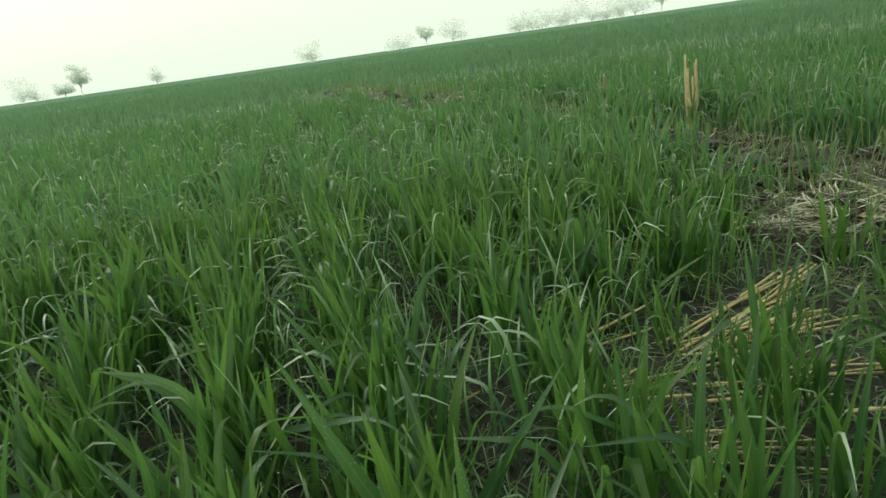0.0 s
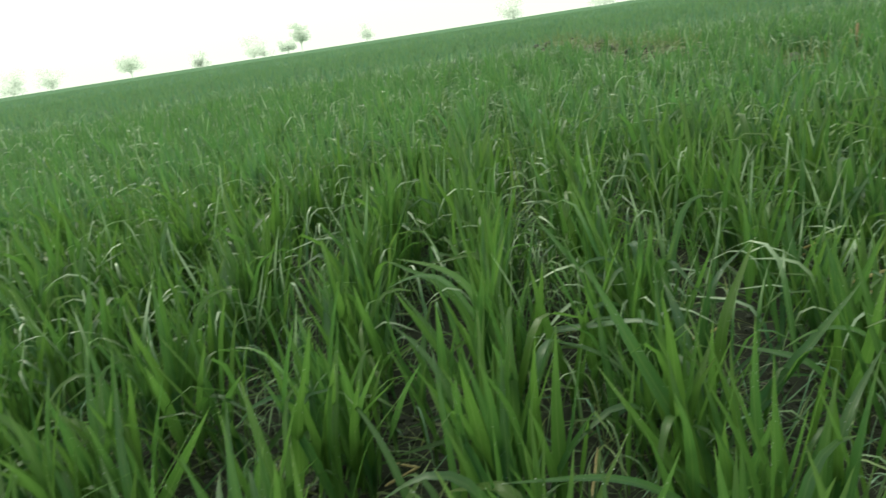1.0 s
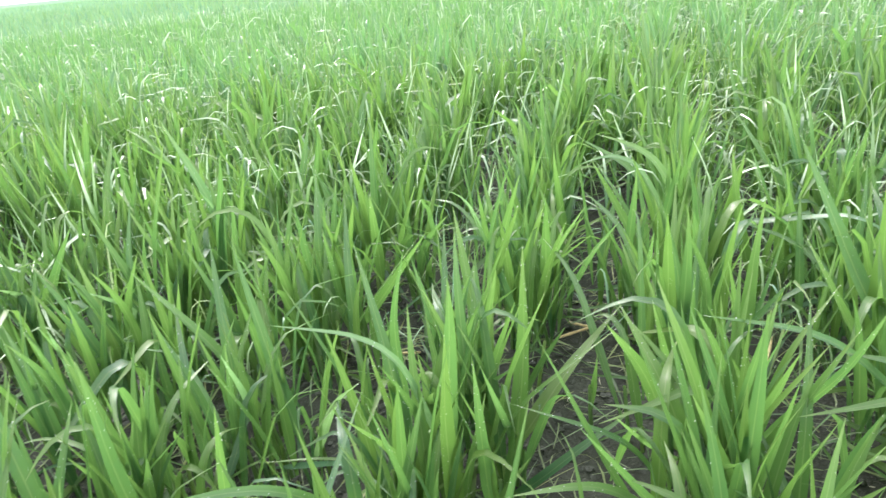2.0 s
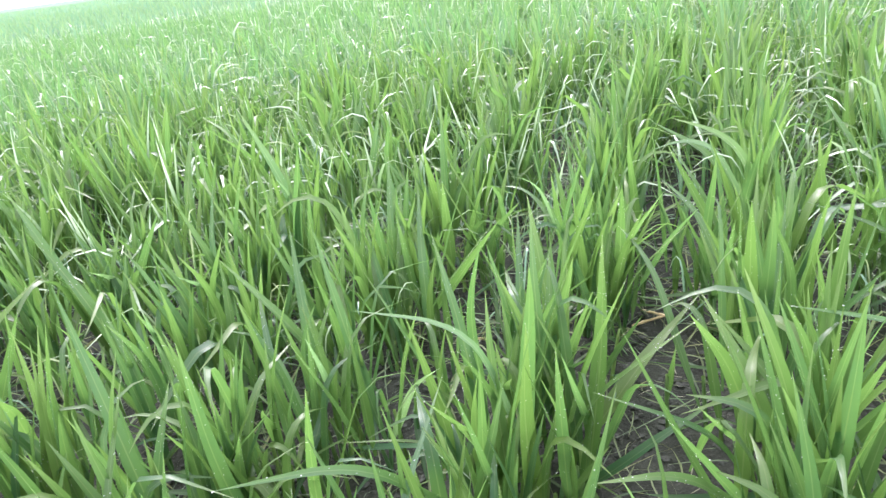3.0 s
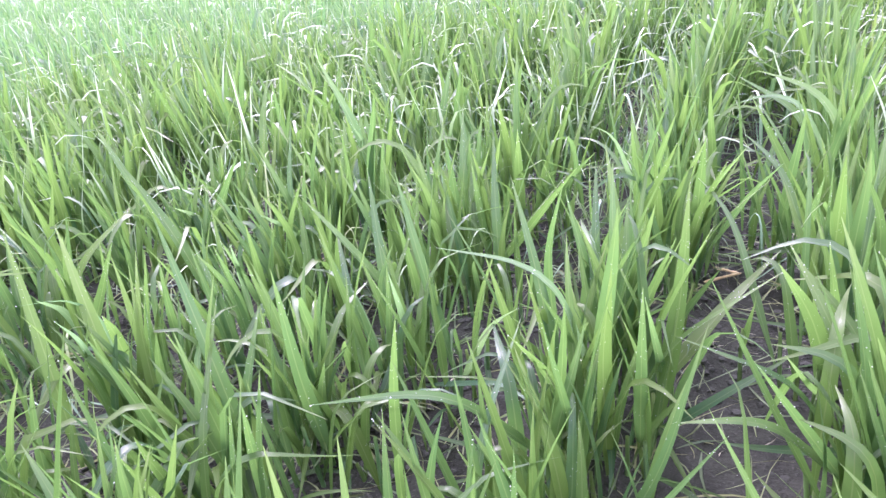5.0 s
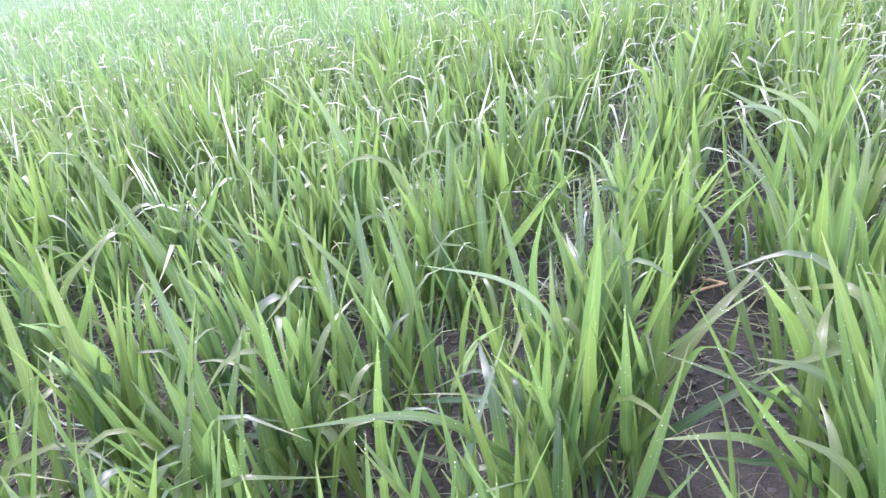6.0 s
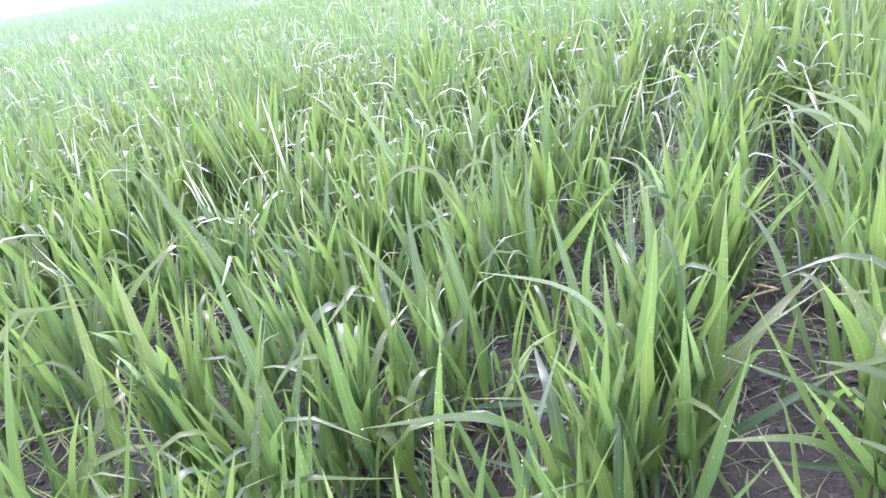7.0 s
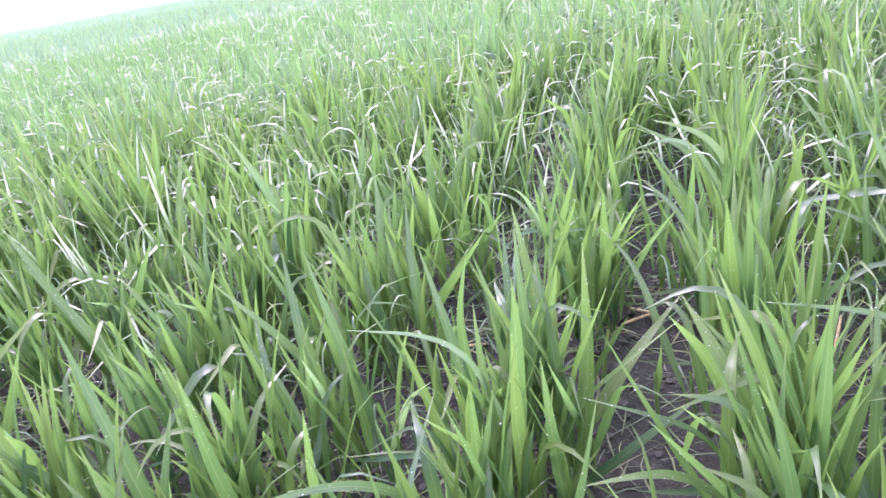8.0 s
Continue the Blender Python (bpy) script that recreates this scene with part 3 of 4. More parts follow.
show_plant(-0.318, 0.720, [(0.000, 0.000, 0.027, 126, 0.217, 0.0160, 64, 31, 0.34, 0.40, 0, LEAF)])
show_plant(-0.108, 0.727, [(0.000, 0.000, 0.029, 120, 0.216, 0.0176, 66, 3, 0.35, 0.40, 0, LEAF)])
show_plant(0.317, 0.734, [(0.000, 0.000, 0.028, 182, 0.225, 0.0164, 62, 0, 0.35, 0.40, -45, LEAF)])
show_plant(-0.274, 0.734, [(0.000, 0.000, 0.024, 108, 0.237, 0.0138, 74, 30, 0.36, 0.40, 0, LEAF)])
show_plant(-0.789, 0.748, [(0.000, 0.000, 0.029, 3, 0.219, 0.0205, 60, 5, 0.35, 0.40, -30, LEAF), (0.000, 0.026, 0.029, 303, 0.216, 0.0161, 54, 25, 0.34, 0.40, 15, SHEEN)])
show_plant(0.584, 0.748, [(0.000, 0.000, 0.031, 338, 0.222, 0.0172, 68, -8, 0.38, 0.41, 30, LEAF)])
show_plant(-1.249, 0.757, [(0.000, 0.000, 0.030, 350, 0.222, 0.0205, 69, -12, 0.35, 0.40, 0, LEAF)])
show_plant(-0.567, 0.760, [(0.000, 0.000, 0.030, 280, 0.217, 0.0135, 54, 16, 0.40, 0.42, 15, SHEEN)])
show_plant(0.345, 0.760, [(0.000, 0.000, 0.037, 149, 0.297, 0.0205, 57, -6, 0.21, 0.34, -30, LEAF)])
show_plant(-0.326, 0.773, [(0.000, 0.000, 0.028, 105, 0.213, 0.0167, 64, 17, 0.34, 0.40, 0, LEAF)])
show_plant(0.098, 0.806, [(0.000, 0.000, 0.030, 262, 0.231, 0.0194, 72, 4, 0.35, 0.40, 0, LEAF)])
show_plant(-0.315, 0.815, [(0.000, 0.000, 0.027, 347, 0.220, 0.0180, 52, 0, 0.35, 0.40, -45, LEAF)])
show_plant(-0.129, 0.817, [(0.000, 0.000, 0.032, 318, 0.230, 0.0205, 73, 11, 0.35, 0.40, 0, LEAF)])
show_plant(0.369, 0.851, [(0.000, 0.000, 0.032, 349, 0.243, 0.0202, 56, 0, 0.35, 0.40, 30, LEAF)])
show_plant(0.134, 0.853, [(0.000, 0.000, 0.030, 90, 0.223, 0.0155, 66, 11, 0.34, 0.40, 0, LEAF)])
show_plant(-0.096, 0.853, [(0.000, 0.000, 0.029, 307, 0.228, 0.0197, 72, 12, 0.33, 0.39, 0, LEAF), (0.030, 0.002, 0.029, 298, 0.225, 0.0155, 68, 15, 0.34, 0.40, 0, LEAF), (0.011, 0.021, 0.028, 325, 0.224, 0.0100, 66, 11, 0.39, 0.41, -30, WET)])
show_plant(0.532, 0.861, [(0.000, 0.000, 0.026, 188, 0.225, 0.0149, 58, 36, 0.35, 0.40, -45, WET), (-0.019, 0.014, 0.027, 274, 0.229, 0.0205, 70, -8, 0.33, 0.39, 0, LEAF)])
show_plant(0.092, 0.866, [(0.000, 0.000, 0.031, 134, 0.227, 0.0136, 59, 39, 0.43, 0.43, 0, WET)])
show_plant(0.649, 0.871, [(0.000, 0.000, 0.053, 191, 0.279, 0.0092, 39, 69, 0.54, 0.47, -45, WET)])
show_plant(-0.058, 0.891, [(0.000, 0.000, 0.029, 280, 0.228, 0.0173, 70, 8, 0.35, 0.40, 0, LEAF)])
show_plant(0.353, 0.898, [(0.000, 0.000, 0.030, 89, 0.222, 0.0189, 69, 52, 0.34, 0.39, 0, LEAF)])
show_plant(0.058, 0.904, [(0.000, 0.000, 0.028, 279, 0.211, 0.0143, 51, -12, 0.37, 0.40, 0, LEAF)])
show_plant(-0.126, 0.907, [(0.000, 0.000, 0.031, 268, 0.228, 0.0141, 70, 0, 0.35, 0.40, 0, LEAF)])
show_plant(0.325, 0.909, [(0.000, 0.000, 0.030, 178, 0.232, 0.0095, 57, 37, 0.35, 0.41, -30, WET)])
show_plant(-0.805, 0.938, [(0.000, 0.000, 0.036, 97, 0.256, 0.0205, 77, 23, 0.38, 0.41, 0, LEAF)])
show_plant(0.099, 0.946, [(0.000, 0.000, 0.032, 153, 0.233, 0.0196, 65, 13, 0.38, 0.42, 0, LEAF)])
show_plant(-0.039, 0.949, [(0.000, 0.000, 0.026, 305, 0.218, 0.0099, 55, 9, 0.38, 0.41, -15, WET)])
show_plant(-0.561, 0.955, [(0.000, 0.000, 0.041, 189, 0.285, 0.0205, 77, 9, 0.36, 0.40, -30, WET)])
show_plant(-0.322, 0.959, [(0.000, 0.000, 0.028, 292, 0.225, 0.0171, 68, 17, 0.35, 0.40, 0, LEAF)])
show_plant(-0.118, 0.969, [(0.000, 0.000, 0.031, 151, 0.226, 0.0099, 53, 63, 0.45, 0.46, 0, WET)])
show_plant(-1.252, 0.975, [(0.000, 0.000, 0.032, 300, 0.229, 0.0201, 67, 54, 0.35, 0.39, 15, SHEEN)])
show_plant(0.096, 0.983, [(0.000, 0.000, 0.029, 175, 0.225, 0.0168, 64, 2, 0.36, 0.40, -45, LEAF)])
show_plant(-0.139, 0.999, [(0.000, 0.000, 0.035, 246, 0.242, 0.0094, 65, 42, 0.50, 0.45, 15, SHEEN)])
show_plant(-0.565, 1.006, [(0.000, 0.000, 0.030, 270, 0.221, 0.0129, 63, 10, 0.34, 0.40, 15, SHEEN)])
show_plant(0.218, 1.009, [(0.000, 0.000, 0.030, 205, 0.219, 0.0166, 75, -6, 0.37, 0.41, 45, LEAF)])
show_plant(0.380, 1.018, [(0.000, 0.000, 0.031, 37, 0.230, 0.0153, 63, 49, 0.42, 0.40, 0, LEAF)])
show_plant(0.637, 1.027, [(0.000, 0.000, 0.040, 286, 0.261, 0.0124, 34, -12, 0.44, 0.40, -60, WET)])
show_plant(0.145, 1.040, [(0.000, 0.000, 0.040, 172, 0.275, 0.0170, 72, 56, 0.43, 0.46, -45, WET)])
show_plant(-0.122, 1.042, [(0.000, 0.000, 0.032, 95, 0.229, 0.0137, 68, 31, 0.36, 0.40, 0, WET)])
show_plant(0.153, 1.096, [(0.000, 0.000, 0.089, 308, 0.322, 0.0139, 21, 71, 0.67, 0.41, 30, WET)])
show_plant(0.377, 1.105, [(0.000, 0.000, 0.031, 90, 0.228, 0.0109, 67, 18, 0.33, 0.39, 0, WET)])
show_plant(-1.251, 1.110, [(0.000, 0.000, 0.032, 135, 0.238, 0.0205, 72, 15, 0.35, 0.40, 0, LEAF)])
show_plant(0.107, 1.124, [(0.000, 0.000, 0.032, 172, 0.248, 0.0180, 71, 42, 0.34, 0.43, -30, WET), (0.022, 0.011, 0.037, 186, 0.256, 0.0130, 64, 83, 0.46, 0.47, -45, SHEEN)])
show_plant(-0.572, 1.132, [(0.000, 0.000, 0.032, 53, 0.233, 0.0205, 68, -4, 0.35, 0.40, 30, LEAF)])
show_plant(0.341, 1.190, [(0.000, 0.000, 0.033, 170, 0.259, 0.0205, 55, -2, 0.35, 0.40, -30, LEAF)])
show_plant(-0.813, 1.217, [(0.000, 0.000, 0.036, 181, 0.258, 0.0205, 68, 38, 0.46, 0.45, -15, SHEEN)])
show_plant(-0.332, 1.233, [(0.000, 0.000, 0.029, 106, 0.222, 0.0205, 66, 33, 0.35, 0.40, 0, LEAF)])
show_plant(-0.323, 1.383, [(0.000, 0.000, 0.028, 285, 0.223, 0.0133, 65, 17, 0.35, 0.40, 0, WET)])
show_plant(0.096, 1.770, [(0.000, 0.000, 0.032, 89, 0.244, 0.0205, 72, 12, 0.35, 0.40, 0, LEAF)])
marked_plant(-0.270, 0.550, [(-0.009, -0.004, 0.019, 251, 0.197, 0.0138, 75, 6, 0.24)])
marked_plant(-0.329, 0.539, [(-0.006, -0.004, 0.028, 169, 0.186, 0.0117, 79, 17, 0.33), (-0.013, 0.007, 0.030, 63, 0.196, 0.0118, 76, 17, 0.32)])
marked_plant(-0.315, 0.736, [(0.013, -0.002, 0.023, 17, 0.220, 0.0115, 65, 15, 0.19), (-0.013, 0.002, 0.027, 206, 0.211, 0.0115, 72, 17, 0.17)])
marked_plant(-0.071, 0.573, [(-0.010, -0.024, 0.031, 6, 0.225, 0.0115, 68, 25, 0.26)])
marked_plant(-0.072, 0.782, [(0.003, -0.015, 0.027, 77, 0.210, 0.0145, 77, 17, 0.31), (0.001, -0.009, 0.029, 0, 0.211, 0.0115, 68, 20, 0.37)])
marked_plant(0.126, 0.623, [(-0.001, -0.003, 0.032, 185, 0.197, 0.0190, 68, 11, 0.39), (0.028, -0.025, 0.033, 32, 0.205, 0.0115, 76, 26, 0.41)])
marked_plant(0.114, 0.706, [(-0.006, -0.000, 0.027, 149, 0.223, 0.0190, 75, -14, 0.38), (0.001, 0.037, 0.030, 81, 0.198, 0.0128, 76, 16, 0.30), (0.005, -0.037, 0.028, 126, 0.186, 0.0115, 82, -9, 0.35)])
marked_plant(-0.750, 1.153, [(0.000, 0.000, 0.055, 256, 0.283, 0.0185, 73, 30, 0.23)])
marked_plant(-0.617, 1.076, [(0.000, 0.000, 0.045, 180, 0.272, 0.0190, 63, 6, 0.28)])
marked_plant(-0.525, 0.359, [(0.013, -0.009, 0.008, 96, 0.240, 0.0163, 71, 1, 0.30)])
marked_plant(-0.362, 0.360, [(-0.015, 0.008, 0.045, 151, 0.261, 0.0148, 70, 4, 0.29)])
marked_plant(-0.099, 0.312, [(-0.017, 0.006, 0.030, 188, 0.198, 0.0115, 76, 17, 0.30)])
marked_plant(-0.089, 0.371, [(-0.011, -0.001, 0.027, 252, 0.194, 0.0115, 78, 10, 0.26)])
marked_plant(-0.343, 0.193, [(-0.009, -0.021, 0.032, 91, 0.205, 0.0120, 75, 21, 0.30)])
marked_plant(-0.132, 0.770, [(-0.004, -0.019, 0.031, 175, 0.195, 0.0179, 78, -13, 0.41)])
marked_plant(0.380, 0.929, [(0.000, 0.000, 0.035, 37, 0.227, 0.0183, 74, 24, 0.34)])
marked_plant(-0.804, 0.697, [(0.000, 0.000, 0.036, 174, 0.246, 0.0190, 75, 11, 0.25)])
marked_plant(-0.805, 0.752, [(0.000, 0.000, 0.037, 48, 0.228, 0.0175, 60, -7, 0.38)])
marked_plant(-0.750, 0.815, [(0.000, 0.000, 0.010, 65, 0.235, 0.0159, 71, 0, 0.30)])
marked_plant(-0.569, 0.710, [(0.000, 0.000, 0.035, 106, 0.230, 0.0135, 81, 27, 0.39)])
marked_plant(-0.534, 0.810, [(0.000, 0.000, 0.013, 194, 0.218, 0.0185, 73, -9, 0.38)])
marked_plant(-0.570, 0.854, [(0.000, 0.000, 0.030, 109, 0.201, 0.0190, 75, 8, 0.29)])
marked_plant(-0.568, 1.122, [(0.000, 0.000, 0.029, 17, 0.197, 0.0190, 68, -2, 0.30)])
marked_plant(-0.348, 0.840, [(-0.019, 0.006, 0.038, 104, 0.221, 0.0139, 78, 23, 0.34), (0.019, -0.006, 0.026, 282, 0.187, 0.0130, 73, 0, 0.30)])
marked_plant(-0.304, 0.967, [(0.000, 0.000, 0.023, 339, 0.199, 0.0165, 76, 10, 0.31)])
marked_plant(-0.342, 1.133, [(0.000, 0.000, 0.032, 54, 0.220, 0.0190, 75, -6, 0.30)])
marked_plant(-0.501, 0.510, [(-0.002, -0.011, 0.009, 157, 0.205, 0.0138, 87, 23, 0.37), (0.002, 0.011, 0.018, 300, 0.211, 0.0115, 87, 22, 0.37)])
marked_plant(-0.126, 0.656, [(-0.008, 0.011, 0.032, 318, 0.196, 0.0115, 73, 14, 0.33)])
marked_plant(-0.548, 0.229, [(0.000, 0.000, 0.023, 18, 0.199, 0.0115, 70, 19, 0.22)])
marked_plant(-0.369, 0.281, [(0.000, 0.000, 0.036, 208, 0.218, 0.0115, 73, -14, 0.39)])
marked_plant(-0.340, 0.336, [(0.000, 0.000, 0.029, 323, 0.198, 0.0115, 76, 15, 0.30)])
marked_plant(-0.123, 0.241, [(0.000, 0.000, 0.030, 87, 0.199, 0.0115, 76, 12, 0.30)])
marked_plant(0.153, 0.750, [(0.000, 0.000, 0.032, 14, 0.214, 0.0115, 72, -7, 0.33)])
marked_plant(0.289, 1.098, [(0.017, -0.011, 0.029, 173, 0.214, 0.0190, 67, 0, 0.30)])
marked_plant(0.181, 0.509, [(0.000, 0.000, 0.037, 84, 0.216, 0.0115, 76, 27, 0.37)])
marked_plant(0.129, 0.559, [(0.000, 0.000, 0.029, 48, 0.194, 0.0115, 79, -8, 0.32)])
marked_plant(0.100, 0.839, [(0.000, 0.000, 0.031, 87, 0.204, 0.0142, 76, 18, 0.30)])
marked_plant(-0.064, 1.125, [(0.000, 0.000, 0.024, 277, 0.181, 0.0143, 67, 7, 0.31)])
marked_plant(0.301, 1.016, [(0.000, 0.000, 0.030, 176, 0.223, 0.0190, 62, 2, 0.29)])
marked_plant(0.333, 1.090, [(0.000, 0.000, 0.028, 217, 0.190, 0.0190, 81, -8, 0.33)])
marked_plant(0.577, 0.847, [(-0.006, 0.009, 0.032, 339, 0.211, 0.0186, 73, 23, 0.25), (0.006, -0.009, 0.032, 42, 0.209, 0.0174, 73, 5, 0.30)])
marked_plant(0.756, 0.875, [(0.000, 0.000, 0.014, 195, 0.206, 0.0190, 78, -2, 0.30)])
marked_plant(0.725, 0.830, [(0.000, 0.000, 0.020, 40, 0.207, 0.0190, 80, 20, 0.33)])
marked_plant(0.769, 0.803, [(0.000, 0.000, 0.023, 74, 0.190, 0.0142, 77, -2, 0.31)])
near_wheat()


def field(name, r0, r1, gap, leaves, segs, rows, wide, label, mat=LEAF):
    x, y = sown(-r1, r1, -r1 if r1 < 3 else 0.0, r1, gap)
    r = np.hypot(x, y)
    keep = (r >= r0) & (r < r1) & (in_view(x, y) | (r < 1.3))
    keep &= ~((x > NEAR[0]) & (x < NEAR[1]) & (y > NEAR[2]) & (y < NEAR[3]))
    me = crop_mesh(name, stand(x[keep], y[keep], leaves), segs, rows, wide, mat)
    return tagged(new(name, me), label, "wheat crop", kind="stuff")


field("wheat_crop", 0.0, 2.3, 0.031, 13, 5, 3, 1.15, "dense young green wheat in drilled rows, wet with dew")
# from here outwards the leaf colour itself carries the haze
field("wheat_crop_beyond", 2.3, 7.0, 0.034, 12, 4, 2, 1.1, "dense green wheat rows running off over the field", HAZE_SLIGHT)
field("wheat_crop_far", 7.0, 24.0, 0.13, 6, 2, 2, 2.5, "green wheat closing into an even carpet", HAZE_MID)
field("wheat_crop_distance", 24.0, 85.0, 1.25, 4, 1, 2, 15.0, "distant misty green wheat", HAZE_FAR)


def open_furrow(x, y):
    """How far the near furrow lies open, 0 to 1."""
    return smooth(0.085 - np.abs(x - 0.02), 0.0, 0.03) * (1 - smooth(y, 1.5, 2.6))


def between_rows(name, count, r0, r1, odds, mat, size, wide, segs, label, furrow=False):
    """Thin blades that lean out of the rows and cover the furrows."""
    a, r = np.radians(rng.uniform(-72, 60, count)), np.sqrt(rng.uniform(r0 * r0, r1 * r1, count))
    x, y = r * np.sin(a), r * np.cos(a)
    if furrow:
        x = FIRST + ROW * (np.floor((x - FIRST) / ROW) + 0.5) + rng.normal(0, 0.036, count)
    keep = rng.uniform(0, 1, count) > np.maximum(np.maximum(sparse(x, y), 0.65 * open_furrow(x, y)), np.minimum(bare(x, y) * 1.1, 0.97))
    kind, px, py, pz, turn, grown = stand(x[keep], y[keep], 1, odds, 0.0)
    me = crop_mesh(name, (kind, px, py, pz, turn, grown * size), segs, 3, wide, mat)
    return tagged(new(name, me), label, "wheat crop", kind="stuff")


LOW = np.array([0.15 / 14] * 14 + [0.35 / 8] * 8 + [0.50 / 6] * 6)
TOP = np.array([0.4 / 14] * 14 + [0.6 / 8] * 8 + [0.0] * 6)
FALLEN = np.array([0.0] * 14 + [0.45 / 8] * 8 + [0.55 / 6] * 6)
between_rows("furrow_blades", 4200, 0.9, 3.2, LOW, LEAF, 0.85, 0.75, 5, "thin green blades leaning over the furrows")
between_rows("near_furrow_blades", 420, 0.40, 0.95, LOW, LEAF, 0.8, 0.7, 8, "thin green blades leaning over the damp furrow")
between_rows("pale_blades", 3200, 0.8, 2.2, FALLEN, PALE, 0.58, 0.42, 9, "thin pale blades arching low between the rows", True)
between_rows("pale_blades_beyond", 7000, 1.05, 4.5, TOP, GLINT, 0.95, 0.58, 9, "drooping blades with pale glints painted on their outer halves among the green")

between_rows("thin_blades", 4200, 1.35, 4.2, ODDS, BRIGHT, 0.98, 0.45, 6, "thin yellow-green blades standing among the broader wheat")
between_rows("pale_tips", 9000, 3.5, 9.0, TOP, GLINT, 1.03, 0.85, 5, "blade tips with painted pale glints far out over the wheat")


def bund_grass(name, count, spots, label, mat=YELLOWED, size=1.0):
    """Thin yellowing wheat along the bund."""
    pick = rng.integers(0, len(spots), count)
    spot = np.array(spots)[pick]
    x, y = spot[:, 0] + rng.normal(0, 0.62, count) * spot[:, 2], spot[:, 1] + rng.normal(0, 0.62, count) * spot[:, 3]
    kind, px, py, pz, turn, grown = stand(x, y, 1, ODDS, 0.0)
    me = crop_mesh(name, (kind, px, py, pz, turn, grown * size * rng.uniform(0.5, 0.95, count)), 5, 3, 0.55, mat)
    return tagged(new(name, me), label, "grass", kind="stuff")


bund_grass("bund_grass", 800, BARE[:4], "thin yellow-green blades growing through the bund's litter")
bund_grass("sheaf_grass", 220, [(1.10, 1.25, 0.34, 0.22), (1.42, 1.42, 0.28, 0.26), (0.95, 1.02, 0.30, 0.20)], "thin green blades growing up through the lying straw", BRIGHT, 0.8)
bund_grass("bund_grass_far", 1500, BARE[4:], "yellowing blades along the bare strip of the bund")


def field_behind(name, label):
    """The crop goes on behind and beside the camera."""
    x, y = sown(-9, 9, -9, 4.5, 0.11)
    r = np.hypot(x, y)
    keep = (r >= 1.3) & (r < 9) & ~(in_view(x, y) & (y >= 0))
    me = crop_mesh(name, stand(x[keep], y[keep], 8), 2, 2, 3.0)
    tagged(new(name, me), label, "wheat crop", kind="stuff")


field_behind("wheat_crop_behind", "green wheat rows going on behind")

# ---- what lies on the soil ----


def litter(name, count, r0, r1, mat, label, size=(0.03, 0.11), width=(0.002, 0.006), region=None):
    """Fallen blades and chaff, flat on the soil."""
    pieces = []
    while len(pieces) < count:
        if region is None:
            a, r = radians(rng.uniform(-72, 60)), math.sqrt(rng.uniform(r0 * r0, r1 * r1))
            x, y = r * math.sin(a), r * math.cos(a)
        else:
            cx, cy, rx, ry = region[rng.integers(len(region))]
            x, y = rng.normal(cx, rx * 0.55), rng.normal(cy, ry * 0.55)
        v, q, u = blade(rng.uniform(*size), rng.uniform(*width), rng.uniform(-4, 26), rng.uniform(-10, 45), 0.2, 0.6, rng.uniform(-120, 120), 4, 3, rng.uniform(-75, 75))
        t = rng.uniform(0, 6.283)
        c, s = math.cos(t), math.sin(t)
        z = float(relief(np.array([x]), np.array([y]))[0]) + rng.uniform(0.002, 0.012)
        v = np.c_[v[:, 0] * c - v[:, 1] * s + x, v[:, 0] * s + v[:, 1] * c + y, v[:, 2] + z]
        pieces.append((v, q, u))
    return tagged(new(name, gather(name, pieces, mat)), label, "litter", kind="stuff")


litter("leaf_litter", 4200, 0.2, 2.8, WILTED, "pale wilted wheat blades lying on the damp soil", (0.04, 0.15), (0.0015, 0.0042))
litter("furrow_litter", 1300, 0.3, 1.15, WILTED, "thin grey-green wilted blades on the wet furrow", (0.03, 0.11), (0.0012, 0.0032))
litter("chaff", 2600, 0.2, 3.0, CHAFF, "bits of yellow straw and chaff on the soil", (0.008, 0.03), (0.0008, 0.002))
litter("bund_litter", 2500, 0, 0, CHAFF, "pale chopped straw and chaff heaped on the bare bund", (0.012, 0.075), (0.0015, 0.0045), BARE[:4])
litter("bund_straw", 260, 0, 0, STRAW, "yellow straws strewn over the bare bund", (0.06, 0.16), (0.002, 0.004), BARE[:4])
litter("bund_litter_far", 2000, 0, 0, CHAFF, "bleached straw on the bare strip of the bund", (0.05, 0.16), (0.004, 0.010), BARE[4:])

litter("sheaf_litter", 900, 0, 0, CHAFF, "short bits of straw and chaff around the loose sheaf", (0.012, 0.06), (0.0012, 0.0032), [(1.12, 1.25, 0.30, 0.20), (0.95, 1.00, 0.30, 0.22), (1.38, 1.40, 0.20, 0.20)])
litter("straw_heap", 480, 0, 0, BLEACHED, "pale trampled straw heaped on the crest of the bund", (0.06, 0.20), (0.003, 0.006), [(1.44, 1.56, 0.15, 0.08), (1.54, 1.48, 0.18, 0.11), (1.70, 1.54, 0.20, 0.09)])


def lump(c, r, seed, squash=0.7):
    """An uneven clod."""
    bm = bmesh.new()
    bmesh.ops.create_icosphere(bm, subdivisions=1, radius=1)
    g = np.random.default_rng(seed)
    v = np.array([p.co[:] for p in bm.verts]) * (1 + g.uniform(-0.28, 0.28, (len(bm.verts), 1)))
    f = np.array([[p.index for p in t.verts] for t in bm.faces])
    bm.free()
    return v * np.array([r, r * g.uniform(0.7, 1.2), r * squash]) + np.asarray(c), f


